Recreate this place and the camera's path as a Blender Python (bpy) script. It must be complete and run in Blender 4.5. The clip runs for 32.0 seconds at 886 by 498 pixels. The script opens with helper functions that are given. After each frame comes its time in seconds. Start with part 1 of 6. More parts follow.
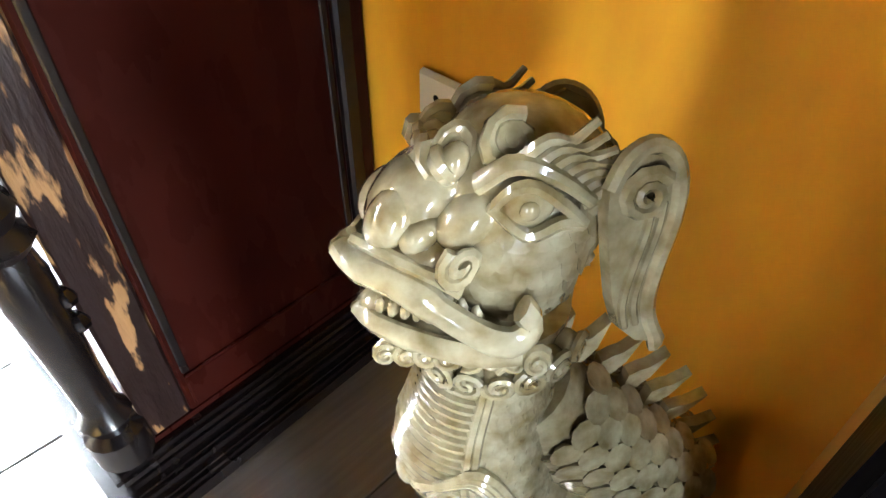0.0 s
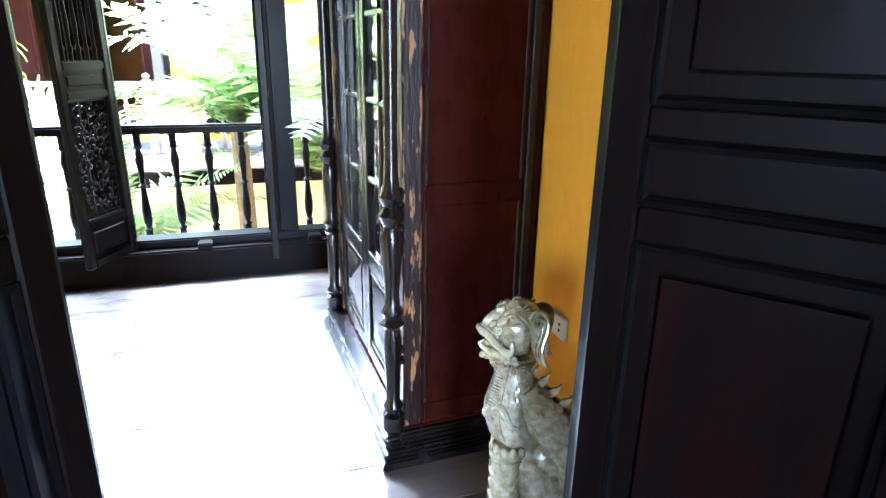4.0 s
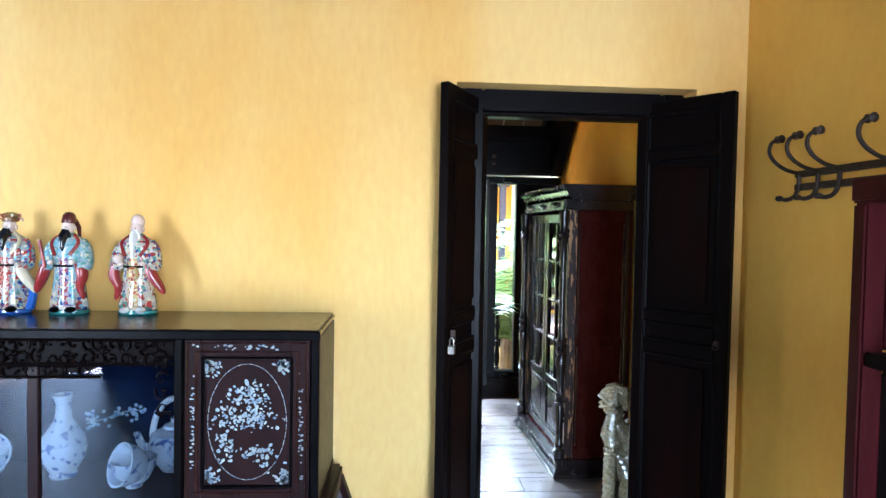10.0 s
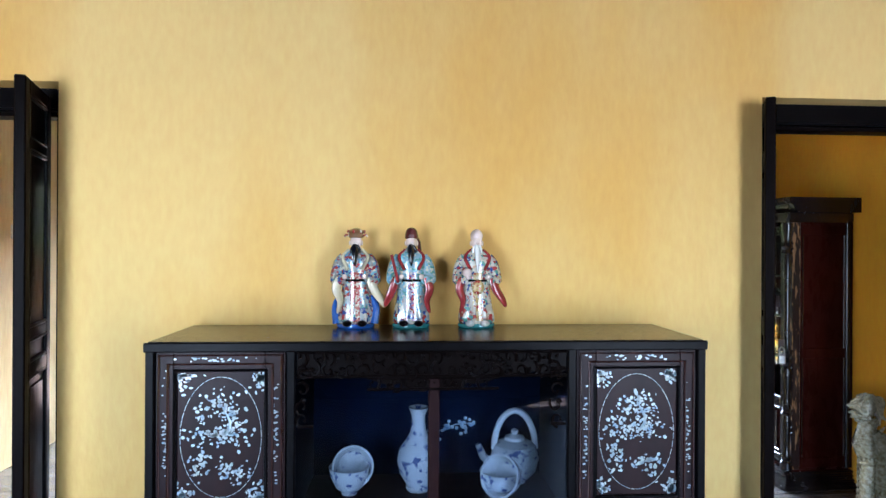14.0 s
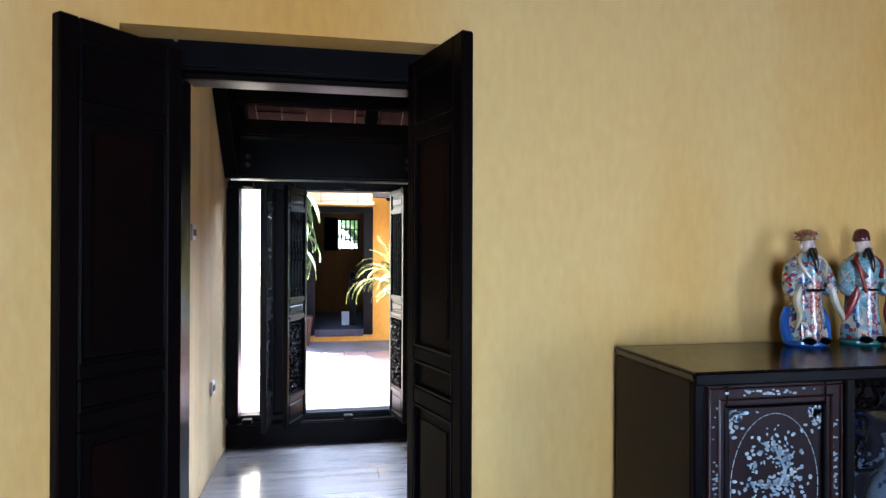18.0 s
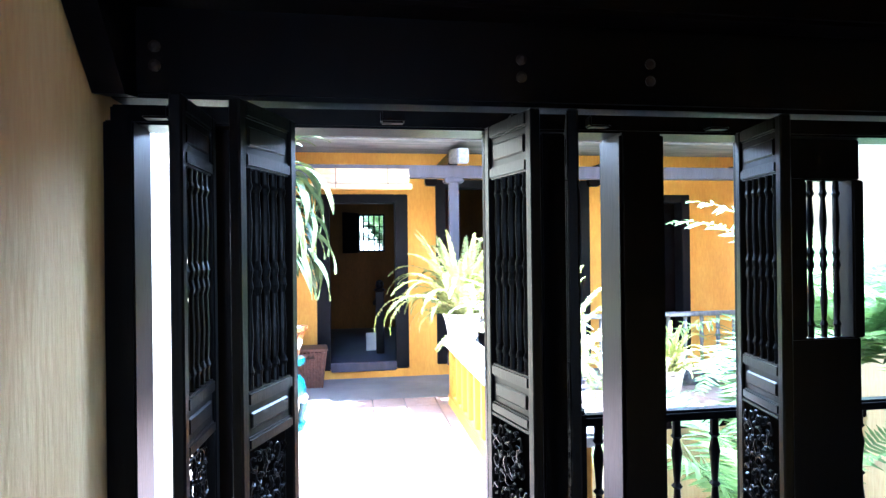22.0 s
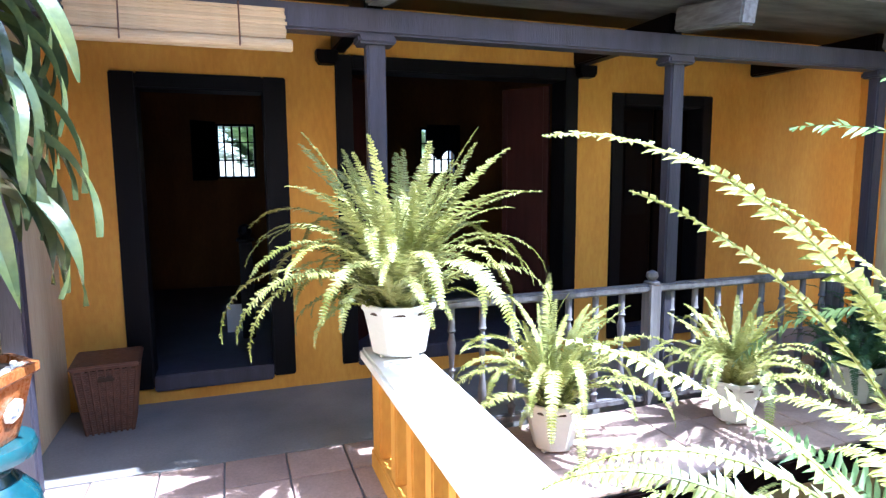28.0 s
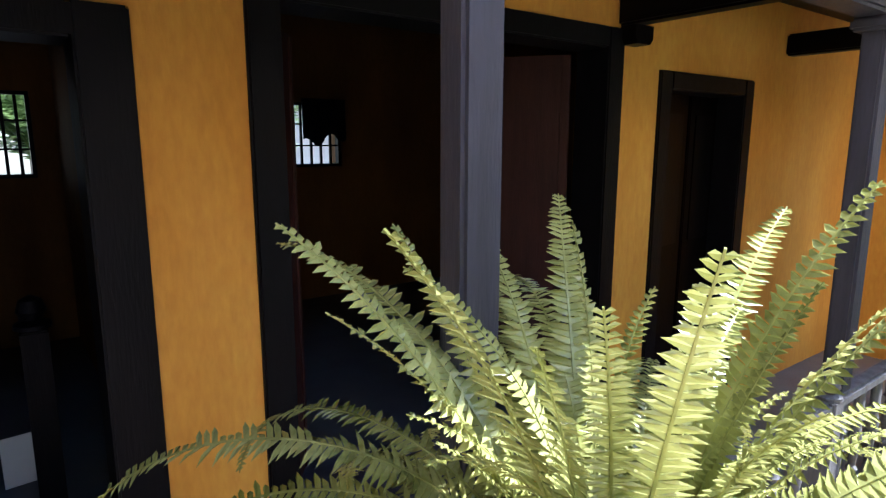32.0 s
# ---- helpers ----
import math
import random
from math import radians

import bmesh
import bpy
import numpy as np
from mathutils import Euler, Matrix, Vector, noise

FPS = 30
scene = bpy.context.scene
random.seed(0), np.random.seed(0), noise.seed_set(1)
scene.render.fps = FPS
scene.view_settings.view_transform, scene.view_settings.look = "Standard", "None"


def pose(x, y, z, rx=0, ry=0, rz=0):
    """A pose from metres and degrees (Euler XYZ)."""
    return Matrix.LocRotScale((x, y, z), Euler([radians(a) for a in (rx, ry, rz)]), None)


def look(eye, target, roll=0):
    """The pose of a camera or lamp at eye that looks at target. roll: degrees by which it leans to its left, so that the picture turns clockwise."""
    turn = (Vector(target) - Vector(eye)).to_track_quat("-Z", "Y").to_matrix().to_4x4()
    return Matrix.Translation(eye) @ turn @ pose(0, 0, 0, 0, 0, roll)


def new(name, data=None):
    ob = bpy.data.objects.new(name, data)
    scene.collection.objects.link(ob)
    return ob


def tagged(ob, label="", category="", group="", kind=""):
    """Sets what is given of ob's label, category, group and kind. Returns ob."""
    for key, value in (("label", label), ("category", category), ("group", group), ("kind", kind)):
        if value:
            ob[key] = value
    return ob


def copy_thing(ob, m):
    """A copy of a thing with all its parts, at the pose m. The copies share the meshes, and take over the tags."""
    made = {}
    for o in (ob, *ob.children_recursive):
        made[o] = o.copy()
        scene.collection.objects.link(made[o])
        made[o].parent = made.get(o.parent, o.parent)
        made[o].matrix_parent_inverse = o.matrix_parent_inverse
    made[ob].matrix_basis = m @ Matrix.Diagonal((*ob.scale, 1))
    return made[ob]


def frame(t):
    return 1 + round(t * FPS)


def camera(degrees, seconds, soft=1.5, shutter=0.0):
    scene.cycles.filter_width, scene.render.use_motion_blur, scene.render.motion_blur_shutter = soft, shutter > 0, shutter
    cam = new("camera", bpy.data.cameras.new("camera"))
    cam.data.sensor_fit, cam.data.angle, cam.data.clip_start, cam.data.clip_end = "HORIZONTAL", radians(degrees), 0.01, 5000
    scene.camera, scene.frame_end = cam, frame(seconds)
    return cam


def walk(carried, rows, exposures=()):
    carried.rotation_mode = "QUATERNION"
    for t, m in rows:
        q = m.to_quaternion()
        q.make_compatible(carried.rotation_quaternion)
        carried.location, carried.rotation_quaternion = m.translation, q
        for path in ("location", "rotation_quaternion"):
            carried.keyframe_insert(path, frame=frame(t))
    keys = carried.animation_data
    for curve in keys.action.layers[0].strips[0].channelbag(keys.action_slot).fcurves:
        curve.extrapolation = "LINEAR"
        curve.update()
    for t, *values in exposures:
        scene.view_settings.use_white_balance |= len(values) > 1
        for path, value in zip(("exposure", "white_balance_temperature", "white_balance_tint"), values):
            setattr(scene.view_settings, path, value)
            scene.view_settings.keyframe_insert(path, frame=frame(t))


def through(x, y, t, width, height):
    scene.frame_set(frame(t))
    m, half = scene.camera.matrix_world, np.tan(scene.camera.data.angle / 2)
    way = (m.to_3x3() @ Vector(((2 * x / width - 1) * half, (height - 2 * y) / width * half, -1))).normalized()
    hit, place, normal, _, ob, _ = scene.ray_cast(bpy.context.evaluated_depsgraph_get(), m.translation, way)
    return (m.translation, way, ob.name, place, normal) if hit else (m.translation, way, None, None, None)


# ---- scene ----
PATH = [
    (0, (0.148, 0.107, 0.806), (1.216, 1.148, -0.526), 0.8),
    (0.5, (0.080, 0.003, 0.819), (1.114, 1.174, -0.430), 0.4),
    (1, (-0.041, -0.060, 0.860), (1.118, 1.131, -0.252), -0.4),
    (1.5, (-0.083, -0.158, 0.876), (1.013, 1.236, -0.050), 0.3),
    (2, (-0.107, -0.244, 0.905), (0.915, 1.244, 0.044), 0.5),
    (2.5, (-0.122, -0.343, 0.975), (0.783, 1.227, 0.129), 0.6),
    (3, (-0.145, -0.481, 1.056), (0.677, 1.160, 0.261), 0.8),
    (3.5, (-0.172, -0.660, 1.124), (0.551, 1.063, 0.420), 0.9),
    (4, (-0.180, -0.853, 1.197), (0.396, 0.956, 0.561), 1.0),
    (4.5, (-0.206, -1.062, 1.256), (0.258, 0.807, 0.716), 1.0),
    (6.5, (-0.239, -2.035, 1.413), (-0.017, -0.063, 1.16), 1.3),
    (7, (-0.283, -2.311, 1.43), (-0.072, -0.331, 1.236), 1.1),
    (7.5, (-0.28, -2.52, 1.449), (-0.089, -0.533, 1.313), 0.9),
    (8, (-0.287, -2.69, 1.476), (-0.159, -0.697, 1.361), 1.0),
    (9, (-0.53, -2.886, 1.496), (-0.411, -0.892, 1.415), 1.1),
    (10, (-0.798, -2.91, 1.488), (-0.67, -0.915, 1.423), 1.0),
    (11, (-1.158, -2.868, 1.489), (-1.044, -0.871, 1.455), 0.8),
    (12, (-1.498, -2.908, 1.49), (-1.42, -0.909, 1.476), 0.7),
    (13, (-1.81, -2.926, 1.47), (-1.725, -0.928, 1.453), 0.4),
    (13.5, (-1.966, -2.887, 1.441), (-1.873, -0.89, 1.433), 0.3),
    (15.5, (-2.91, -2.857, 1.459), (-2.619, -0.878, 1.474), 0.5),
    (16, (-3.133, -2.829, 1.453), (-2.82, -0.854, 1.47), 0.3),
    (17, (-3.58, -2.618, 1.462), (-3.243, -0.646, 1.469), 0.2),
    (18, (-3.99, -2.237, 1.447), (-3.627, -0.27, 1.454), 0.2),
    (19, (-4.103, -1.609, 1.453), (-3.737, 0.357, 1.451), -0.4),
    (20, (-4.066, -0.886, 1.476), (-3.71, 1.082, 1.457), -0.0),
    (21, (-4.012, -0.162, 1.449), (-3.689, 1.811, 1.441), -0.3),
    (22, (-4.001, 0.404, 1.495), (-3.7, 2.381, 1.497), -0.7),
    (23, (-3.978, 0.944, 1.578), (-3.694, 2.924, 1.583), -0.7),
    (24, (-3.941, 1.504, 1.561), (-3.683, 3.487, 1.571), -0.4),
    (24.5, (-3.908, 1.762, 1.542), (-3.639, 3.744, 1.527), -0.4),
    (26.5, (-3.854, 2.678, 1.495), (-3.404, 4.621, 1.352), -0.3),
    (27, (-3.777, 2.845, 1.502), (-3.282, 4.773, 1.311), -0.5),
    (28, (-3.706, 3.25, 1.502), (-3.055, 5.125, 1.257), -0.4),
    (29, (-3.682, 3.707, 1.513), (-2.778, 5.452, 1.139), -0.6),
    (30, (-3.738, 4.26, 1.677), (-2.676, 5.898, 1.238), -0.5),
    (31, (-3.72, 4.825, 1.727), (-2.607, 6.437, 1.327), -0.3),
    (32, (-3.703, 5.535, 1.778), (-2.525, 7.112, 1.423), 0.1),
]
cam = camera(72.6, 32.0, soft=1.4)
EXPOSURES = [(0, 6.25, 6500, 11), (1.0, 6.2, 5900, 10), (2.0, 6.2, 5500, 11), (3.0, 6.15, 5300, 12), (4.5, 5.85, 5200, 12), (7.0, 5.2, 5800, 14), (9.0, 5.05, 5350, 12), (13.0, 4.6, 5350, 11), (16.0, 4.22, 5300, 12), (18.0, 3.8, 5100, 15), (19.0, 4.0, 5000, 16), (20.0, 4.2, 4650, 11), (22.0, 4.1, 4600, 9), (23.0, 3.95, 4550, 8), (24.0, 3.7, 4550, 9), (24.5, 3.5, 4700, 9), (26.5, 2.6, 4950, 10), (27.5, 2.1, 5000, 11), (28.5, 2.35, 4900, 11), (30.0, 2.2, 5050, 12), (32.0, 1.9, 5400, 11)]
walk(cam, [(t, look(eye, target, roll)) for t, eye, target, roll in PATH], EXPOSURES)

# ---- light ----
SUN_DIR = Vector((-0.50, 0.28, -1.0)).normalized()
world = bpy.data.worlds.new("sky")
scene.world = world
world.use_nodes = True
wn = world.node_tree.nodes
sky = wn.new("ShaderNodeTexSky")
sky.sky_type, sky.sun_disc = "NISHITA", False
sky.sun_elevation = math.asin(-SUN_DIR.z)
sky.sun_rotation = math.atan2(-SUN_DIR.x, -SUN_DIR.y)
world.node_tree.links.new(sky.outputs[0], wn["Background"].inputs[0])
wn["Background"].inputs[1].default_value = 0.15
sun = new("sun", bpy.data.lights.new("sun", "SUN"))
sun.data.energy, sun.data.angle, sun.data.color = 5.0, radians(0.6), (1.0, 0.95, 0.87)
sun.matrix_world = look((0, 0, 30), Vector((0, 0, 30)) + SUN_DIR)


def sky_fill_lamp(x, y, z, w, h, power, aim):
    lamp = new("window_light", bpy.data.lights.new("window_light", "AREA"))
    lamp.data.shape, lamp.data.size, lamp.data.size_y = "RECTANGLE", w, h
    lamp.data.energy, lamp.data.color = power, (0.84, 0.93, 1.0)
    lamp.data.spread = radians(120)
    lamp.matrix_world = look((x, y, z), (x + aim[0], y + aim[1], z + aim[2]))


# Added fill above the light well, brightens gallery and court in place of sky light.
sky_fill_lamp(-1.95, 4.65, 3.25, 5.2, 2.2, 112, (0, -0.75, -1))


# ---- materials ----
def material(name, base, rough=0.6, metal=0.0, vary=0.25, scale=6.0, second=None, streak=(1, 1, 1), bump=0.15, bump_scale=60.0, coat=0.0, random_by=0.0, spec=0.5, patch=0.5, soft=0.2):
    """Two scales of noise between two colours, fine relief, optional difference from object to object."""
    m = bpy.data.materials.new(name)
    m.use_nodes = True
    n, link = m.node_tree.nodes, m.node_tree.links.new
    b = n["Principled BSDF"]
    b.inputs["Roughness"].default_value, b.inputs["Metallic"].default_value = rough, metal
    b.inputs["Coat Weight"].default_value = coat
    b.inputs["Specular IOR Level"].default_value = spec
    tc = n.new("ShaderNodeTexCoord")
    mp = n.new("ShaderNodeMapping")
    mp.inputs["Scale"].default_value = streak
    link(tc.outputs["Object"], mp.inputs[0])
    big, small = n.new("ShaderNodeTexNoise"), n.new("ShaderNodeTexNoise")
    big.inputs["Scale"].default_value, big.inputs["Detail"].default_value = scale, 6
    small.inputs["Scale"].default_value, small.inputs["Detail"].default_value = bump_scale, 8
    link(mp.outputs[0], big.inputs[0]), link(mp.outputs[0], small.inputs[0])
    ramp = n.new("ShaderNodeMapRange")
    ramp.inputs[1].default_value, ramp.inputs[2].default_value = patch - soft, patch + soft
    link(big.outputs[0], ramp.inputs[0])
    mix = n.new("ShaderNodeMixRGB")
    mix.inputs[1].default_value = (*base, 1)
    mix.inputs[2].default_value = (*(second or [c * (1 - vary) for c in base]), 1)
    link(ramp.outputs[0], mix.inputs[0])
    grain = n.new("ShaderNodeMixRGB")
    grain.blend_type, grain.inputs[0].default_value = "OVERLAY", vary
    link(mix.outputs[0], grain.inputs[1]), link(small.outputs[0], grain.inputs[2])
    out = grain.outputs[0]
    if random_by:
        info, hsv = n.new("ShaderNodeObjectInfo"), n.new("ShaderNodeHueSaturation")
        span = n.new("ShaderNodeMapRange")
        span.inputs[3].default_value, span.inputs[4].default_value = 1 - random_by, 1 + random_by
        link(info.outputs["Random"], span.inputs[0]), link(span.outputs[0], hsv.inputs["Value"]), link(out, hsv.inputs["Color"])
        out = hsv.outputs[0]
    link(out, b.inputs["Base Color"])
    rr = n.new("ShaderNodeMapRange")
    rr.inputs[3].default_value, rr.inputs[4].default_value = max(0.02, rough - 0.12), min(1, rough + 0.12)
    link(small.outputs[0], rr.inputs[0]), link(rr.outputs[0], b.inputs["Roughness"])
    if bump:
        bp = n.new("ShaderNodeBump")
        bp.inputs["Strength"].default_value, bp.inputs["Distance"].default_value = bump, 0.01
        link(small.outputs[0], bp.inputs["Height"]), link(bp.outputs[0], b.inputs["Normal"])
    return m


def leaf_material(name, base, second, through=0.35, rough=0.45):
    m = material(name, base, rough, 0, 0.3, 9, second, bump=0.1, random_by=0.25)
    n, link = m.node_tree.nodes, m.node_tree.links.new
    b, o = n["Principled BSDF"], n["Material Output"]
    t, mx = n.new("ShaderNodeBsdfTranslucent"), n.new("ShaderNodeMixShader")
    mx.inputs[0].default_value = through
    link(b.inputs["Base Color"].links[0].from_socket, t.inputs[0])
    link(b.outputs[0], mx.inputs[1]), link(t.outputs[0], mx.inputs[2]), link(mx.outputs[0], o.inputs[0])
    return m


def glass_material(name, tint=(0.93, 0.96, 0.97)):
    m = bpy.data.materials.new(name)
    m.use_nodes = True
    b = m.node_tree.nodes["Principled BSDF"]
    b.inputs["Base Color"].default_value = (*tint, 1)
    b.inputs["Roughness"].default_value, b.inputs["IOR"].default_value = 0.02, 1.45
    b.inputs["Transmission Weight"].default_value = 1.0
    return m


YELLOW = material("yellow_limewash", (0.77, 0.525, 0.185), 0.8, 0, 0.16, 1.1, (0.68, 0.37, 0.075), (1.2, 1.2, 0.45), 0.2, 30, spec=0.25, patch=0.56, soft=0.16)
AMBER = material("amber_limewash", (0.79, 0.48, 0.085), 0.8, 0, 0.12, 1.3, (0.66, 0.36, 0.05), (1, 1, 0.6), 0.2, 30, spec=0.25, patch=0.55)
SAFFRON = material("saffron_limewash", (0.84, 0.415, 0.028), 0.75, 0, 0.15, 1.6, (0.70, 0.31, 0.018), (1.4, 1.4, 0.5), 0.2, 30, spec=0.25)
OCHRE = material("ochre_limewash", (0.70, 0.375, 0.065), 0.8, 0, 0.25, 1.8, (0.60, 0.28, 0.04), (1.5, 1.5, 0.5), 0.25, 30, spec=0.25)
PALEWALL = material("stained_pale_limewash", (0.70, 0.60, 0.39), 0.85, 0, 0.3, 1.3, (0.52, 0.39, 0.22), (2.2, 2.2, 0.3), 0.3, 25, spec=0.25, patch=0.6)
WHITE = material("white_plaster", (0.78, 0.75, 0.70), 0.8, 0, 0.15, 3)
DARK = material("black_lacquered_wood", (0.0032, 0.0027, 0.0033), 0.34, 0, 0.3, 3, (0.0022, 0.0018, 0.0022), (6, 6, 0.5), 0.05, 25, 0.0, spec=0.06)
BROWN = material("dark_brown_wood", (0.0045, 0.0026, 0.0024), 0.36, 0, 0.3, 3, (0.0028, 0.0018, 0.0018), (6, 6, 0.6), 0.05, 22, 0.0, spec=0.035)
MAHOG = material("red_brown_polished_wood", (0.030, 0.0042, 0.0028), 0.28, 0, 0.10, 1.1, (0.012, 0.0028, 0.0020), (2, 2, 0.7), 0.015, 14, 0.0, spec=0.05, soft=0.25)
CHIPPED = material("chipped_bare_wood", (0.014, 0.006, 0.005), 0.4, 0, 0.3, 22, (0.26, 0.14, 0.06), (2.0, 2.0, 0.45), 0.3, 40, patch=0.56, soft=0.02, spec=0.2)
LEAFWOOD = material("worn_black_lacquer", (0.0036, 0.0030, 0.0034), 0.34, 0, 0.3, 3, (0.0022, 0.0020, 0.0022), (6, 6, 0.6), 0.08, 22, 0.0, spec=0.10)
REDWOOD = material("dull_red_painted_wood", (0.045, 0.0048, 0.0065), 0.45, 0, 0.3, 4, (0.024, 0.0034, 0.0040), (3, 3, 0.6), 0.12, 25, spec=0.08)
BLUEWOOD = material("blue_grey_painted_wood", (0.055, 0.053, 0.080), 0.5, 0, 0.3, 4, (0.034, 0.032, 0.050), (4, 4, 0.5), 0.25, 30)
GREYWOOD = material("weathered_grey_wood", (0.19, 0.185, 0.20), 0.65, 0, 0.3, 5, (0.095, 0.085, 0.095), (5, 5, 0.6), 0.3, 30)
PLANK = material("worn_floor_board", (0.165, 0.145, 0.135), 0.20, 0, 0.25, 2.2, (0.11, 0.092, 0.082), (0.5, 6, 1), 0.10, 20, 0.5, 0.10)
TERRA = material("terracotta_paver", (0.42, 0.295, 0.255), 0.75, 0, 0.3, 5, (0.32, 0.225, 0.20), bump=0.3, random_by=0.15)
CEMENT = material("grey_cement_floor", (0.27, 0.26, 0.265), 0.7, 0, 0.25, 2.4, (0.19, 0.185, 0.19), bump=0.25)
ROOFTILE = material("clay_roof_tile", (0.42, 0.29, 0.23), 0.8, 0, 0.35, 15, (0.09, 0.045, 0.035), bump=0.35, random_by=0.3, patch=0.60, soft=0.05)
# Roof tile copy darkened to hold the shade under the gallery roof.
UNDERTILE = material("clay_tile_underside_shaded", (0.060, 0.018, 0.010), 0.85, 0, 0.4, 7, (0.028, 0.009, 0.006), spec=0.05, bump=0.35, random_by=0.3)
GLAZE = material("celadon_glaze", (0.40, 0.355, 0.235), 0.12, 0, 0.35, 55, (0.17, 0.12, 0.042), bump=0.05, bump_scale=70, coat=0.7, patch=0.54, soft=0.2)
PORCELAIN = material("white_porcelain", (0.80, 0.80, 0.77), 0.15, 0, 0.05, 8, coat=0.5, bump=0.03)
POTWHITE = material("white_glazed_pot", (0.74, 0.74, 0.70), 0.35, 0, 0.12, 6, bump=0.08)
BLUEWHITE = material("blue_painted_porcelain", (0.60, 0.62, 0.62), 0.15, 0, 0.1, 30, (0.08, 0.12, 0.28), coat=0.5, bump=0.03, patch=0.60, soft=0.04)
TEAL = material("teal_majolica", (0.006, 0.034, 0.055), 0.15, 0, 0.3, 9, (0.022, 0.095, 0.11), coat=0.5, bump=0.1)
ORANGE = material("orange_glazed_pot", (0.36, 0.13, 0.035), 0.28, 0, 0.3, 9, (0.25, 0.08, 0.025), coat=0.3, bump=0.1)
WICKER = material("brown_wicker", (0.15, 0.065, 0.035), 0.6, 0, 0.4, 30, (0.08, 0.035, 0.022), bump=0.3)
BAMBOO = material("split_bamboo", (0.62, 0.47, 0.30), 0.6, 0, 0.3, 8, (0.52, 0.36, 0.2), (1, 1, 20), 0.3, 20, random_by=0.12)
SOIL = material("potting_soil", (0.07, 0.045, 0.03), 0.95, 0, 0.5, 30, bump=0.6)
IRON = material("aged_iron", (0.045, 0.03, 0.025), 0.5, 0.6, 0.4, 20, bump=0.3)
BRASS = material("steel_lock", (0.45, 0.42, 0.38), 0.35, 0.9, 0.2, 20)
PLASTIC = material("white_plastic", (0.72, 0.72, 0.70), 0.4, 0, 0.04, 5, bump=0)
PEARL = material("mother_of_pearl", (0.50, 0.54, 0.50), 0.22, 0.0, 0.4, 34, (0.16, 0.25, 0.36), bump=0.15, coat=0.4, random_by=0.3)
ROSEWOOD = material("rosewood", (0.022, 0.009, 0.009), 0.34, 0, 0.15, 3, (0.011, 0.006, 0.007), (3, 3, 1), 0.02, 20, 0.0, spec=0.10)
# Near-black blue: inner shade and bluish glass reflection put into the colour.
LINING = material("reflection_blue_lining", (0.007, 0.012, 0.030), 0.6, 0, 0.05, 4, bump=0, spec=0.0)
ROOMFLOOR = material("brown_floor_board", (0.085, 0.06, 0.05), 0.42, 0, 0.3, 2.2, (0.05, 0.036, 0.03), (0.5, 6, 1), 0.08, 20, spec=0.3)
GALLERYWALL = material("stained_yellow_limewash", (0.76, 0.57, 0.30), 0.82, 0, 0.25, 1.6, (0.56, 0.34, 0.13), (2.4, 2.4, 0.35), 0.25, 25, spec=0.25, patch=0.57)
GLASS = glass_material("window_glass")
# Tint dims the cabinet inside, in place of shade behind reflecting glass.
DIMGLASS = glass_material("dim_cabinet_glass", (0.42, 0.50, 0.62))
FERN = leaf_material("fern_leaf", (0.48, 0.48, 0.19), (0.22, 0.24, 0.05), 0.14, 0.22)
# Fern colour darkened to carry shade, for the two eastern ledge pots.
FERNSHADE = leaf_material("shaded_fern_leaf", (0.07, 0.15, 0.06), (0.05, 0.10, 0.04))
DRACAENA = leaf_material("strap_leaf", (0.040, 0.068, 0.040), (0.10, 0.115, 0.035), 0.10, 0.22)
PALMLEAF = leaf_material("palm_leaf", (0.20, 0.29, 0.10), (0.13, 0.20, 0.07), 0.4)
BARK = material("palm_bark", (0.20, 0.14, 0.10), 0.85, 0, 0.4, 12, bump=0.5)
FARHOUSE = material("distant_plaster", (0.55, 0.50, 0.42), 0.9, 0, 0.2, 1)


# ---- mesh helpers ----
def mesh_of(bm, name, mat, smooth=False):
    me = bpy.data.meshes.new(name)
    bm.to_mesh(me)
    bm.free()
    me.materials.append(mat)
    if smooth:
        me.polygons.foreach_set("use_smooth", [True] * len(me.polygons))
        me.set_sharp_from_angle(angle=radians(40))
    return me


def part(name, bm, mat, parent=None, label="", smooth=False):
    me = bm if isinstance(bm, bpy.types.Mesh) else mesh_of(bm, name, mat, smooth)
    ob = new(name, me)
    ob.parent = parent
    return tagged(ob, label)


def thing(name, label, category, group="", kind="", at=(0, 0, 0), turn=0):
    ob = new(name)
    ob.empty_display_size = 0.1
    ob.matrix_world = pose(*at, 0, 0, turn)
    return tagged(ob, label, category, group, kind)


def box(x0, x1, y0, y1, z0, z1, bevel=0.0, bm=None, m=None):
    own = bmesh.new()
    r = bmesh.ops.create_cube(own, size=1)
    for v in r["verts"]:
        v.co = Vector(((x0 + x1) / 2 + v.co.x * (x1 - x0), (y0 + y1) / 2 + v.co.y * (y1 - y0), (z0 + z1) / 2 + v.co.z * (z1 - z0)))
    if bevel:
        bmesh.ops.bevel(own, geom=own.edges[:], offset=min(bevel, 0.45 * min(x1 - x0, y1 - y0, z1 - z0)), segments=1 if bevel < 0.006 else 2, affect="EDGES")
    return join(bm, own, m)


def join(bm, own, m=None):
    if m is not None:
        bmesh.ops.transform(own, matrix=m, verts=own.verts)
    if bm is None:
        return own
    me = bpy.data.meshes.new("joined")
    own.to_mesh(me)
    own.free()
    bm.from_mesh(me)
    bpy.data.meshes.remove(me)
    return bm


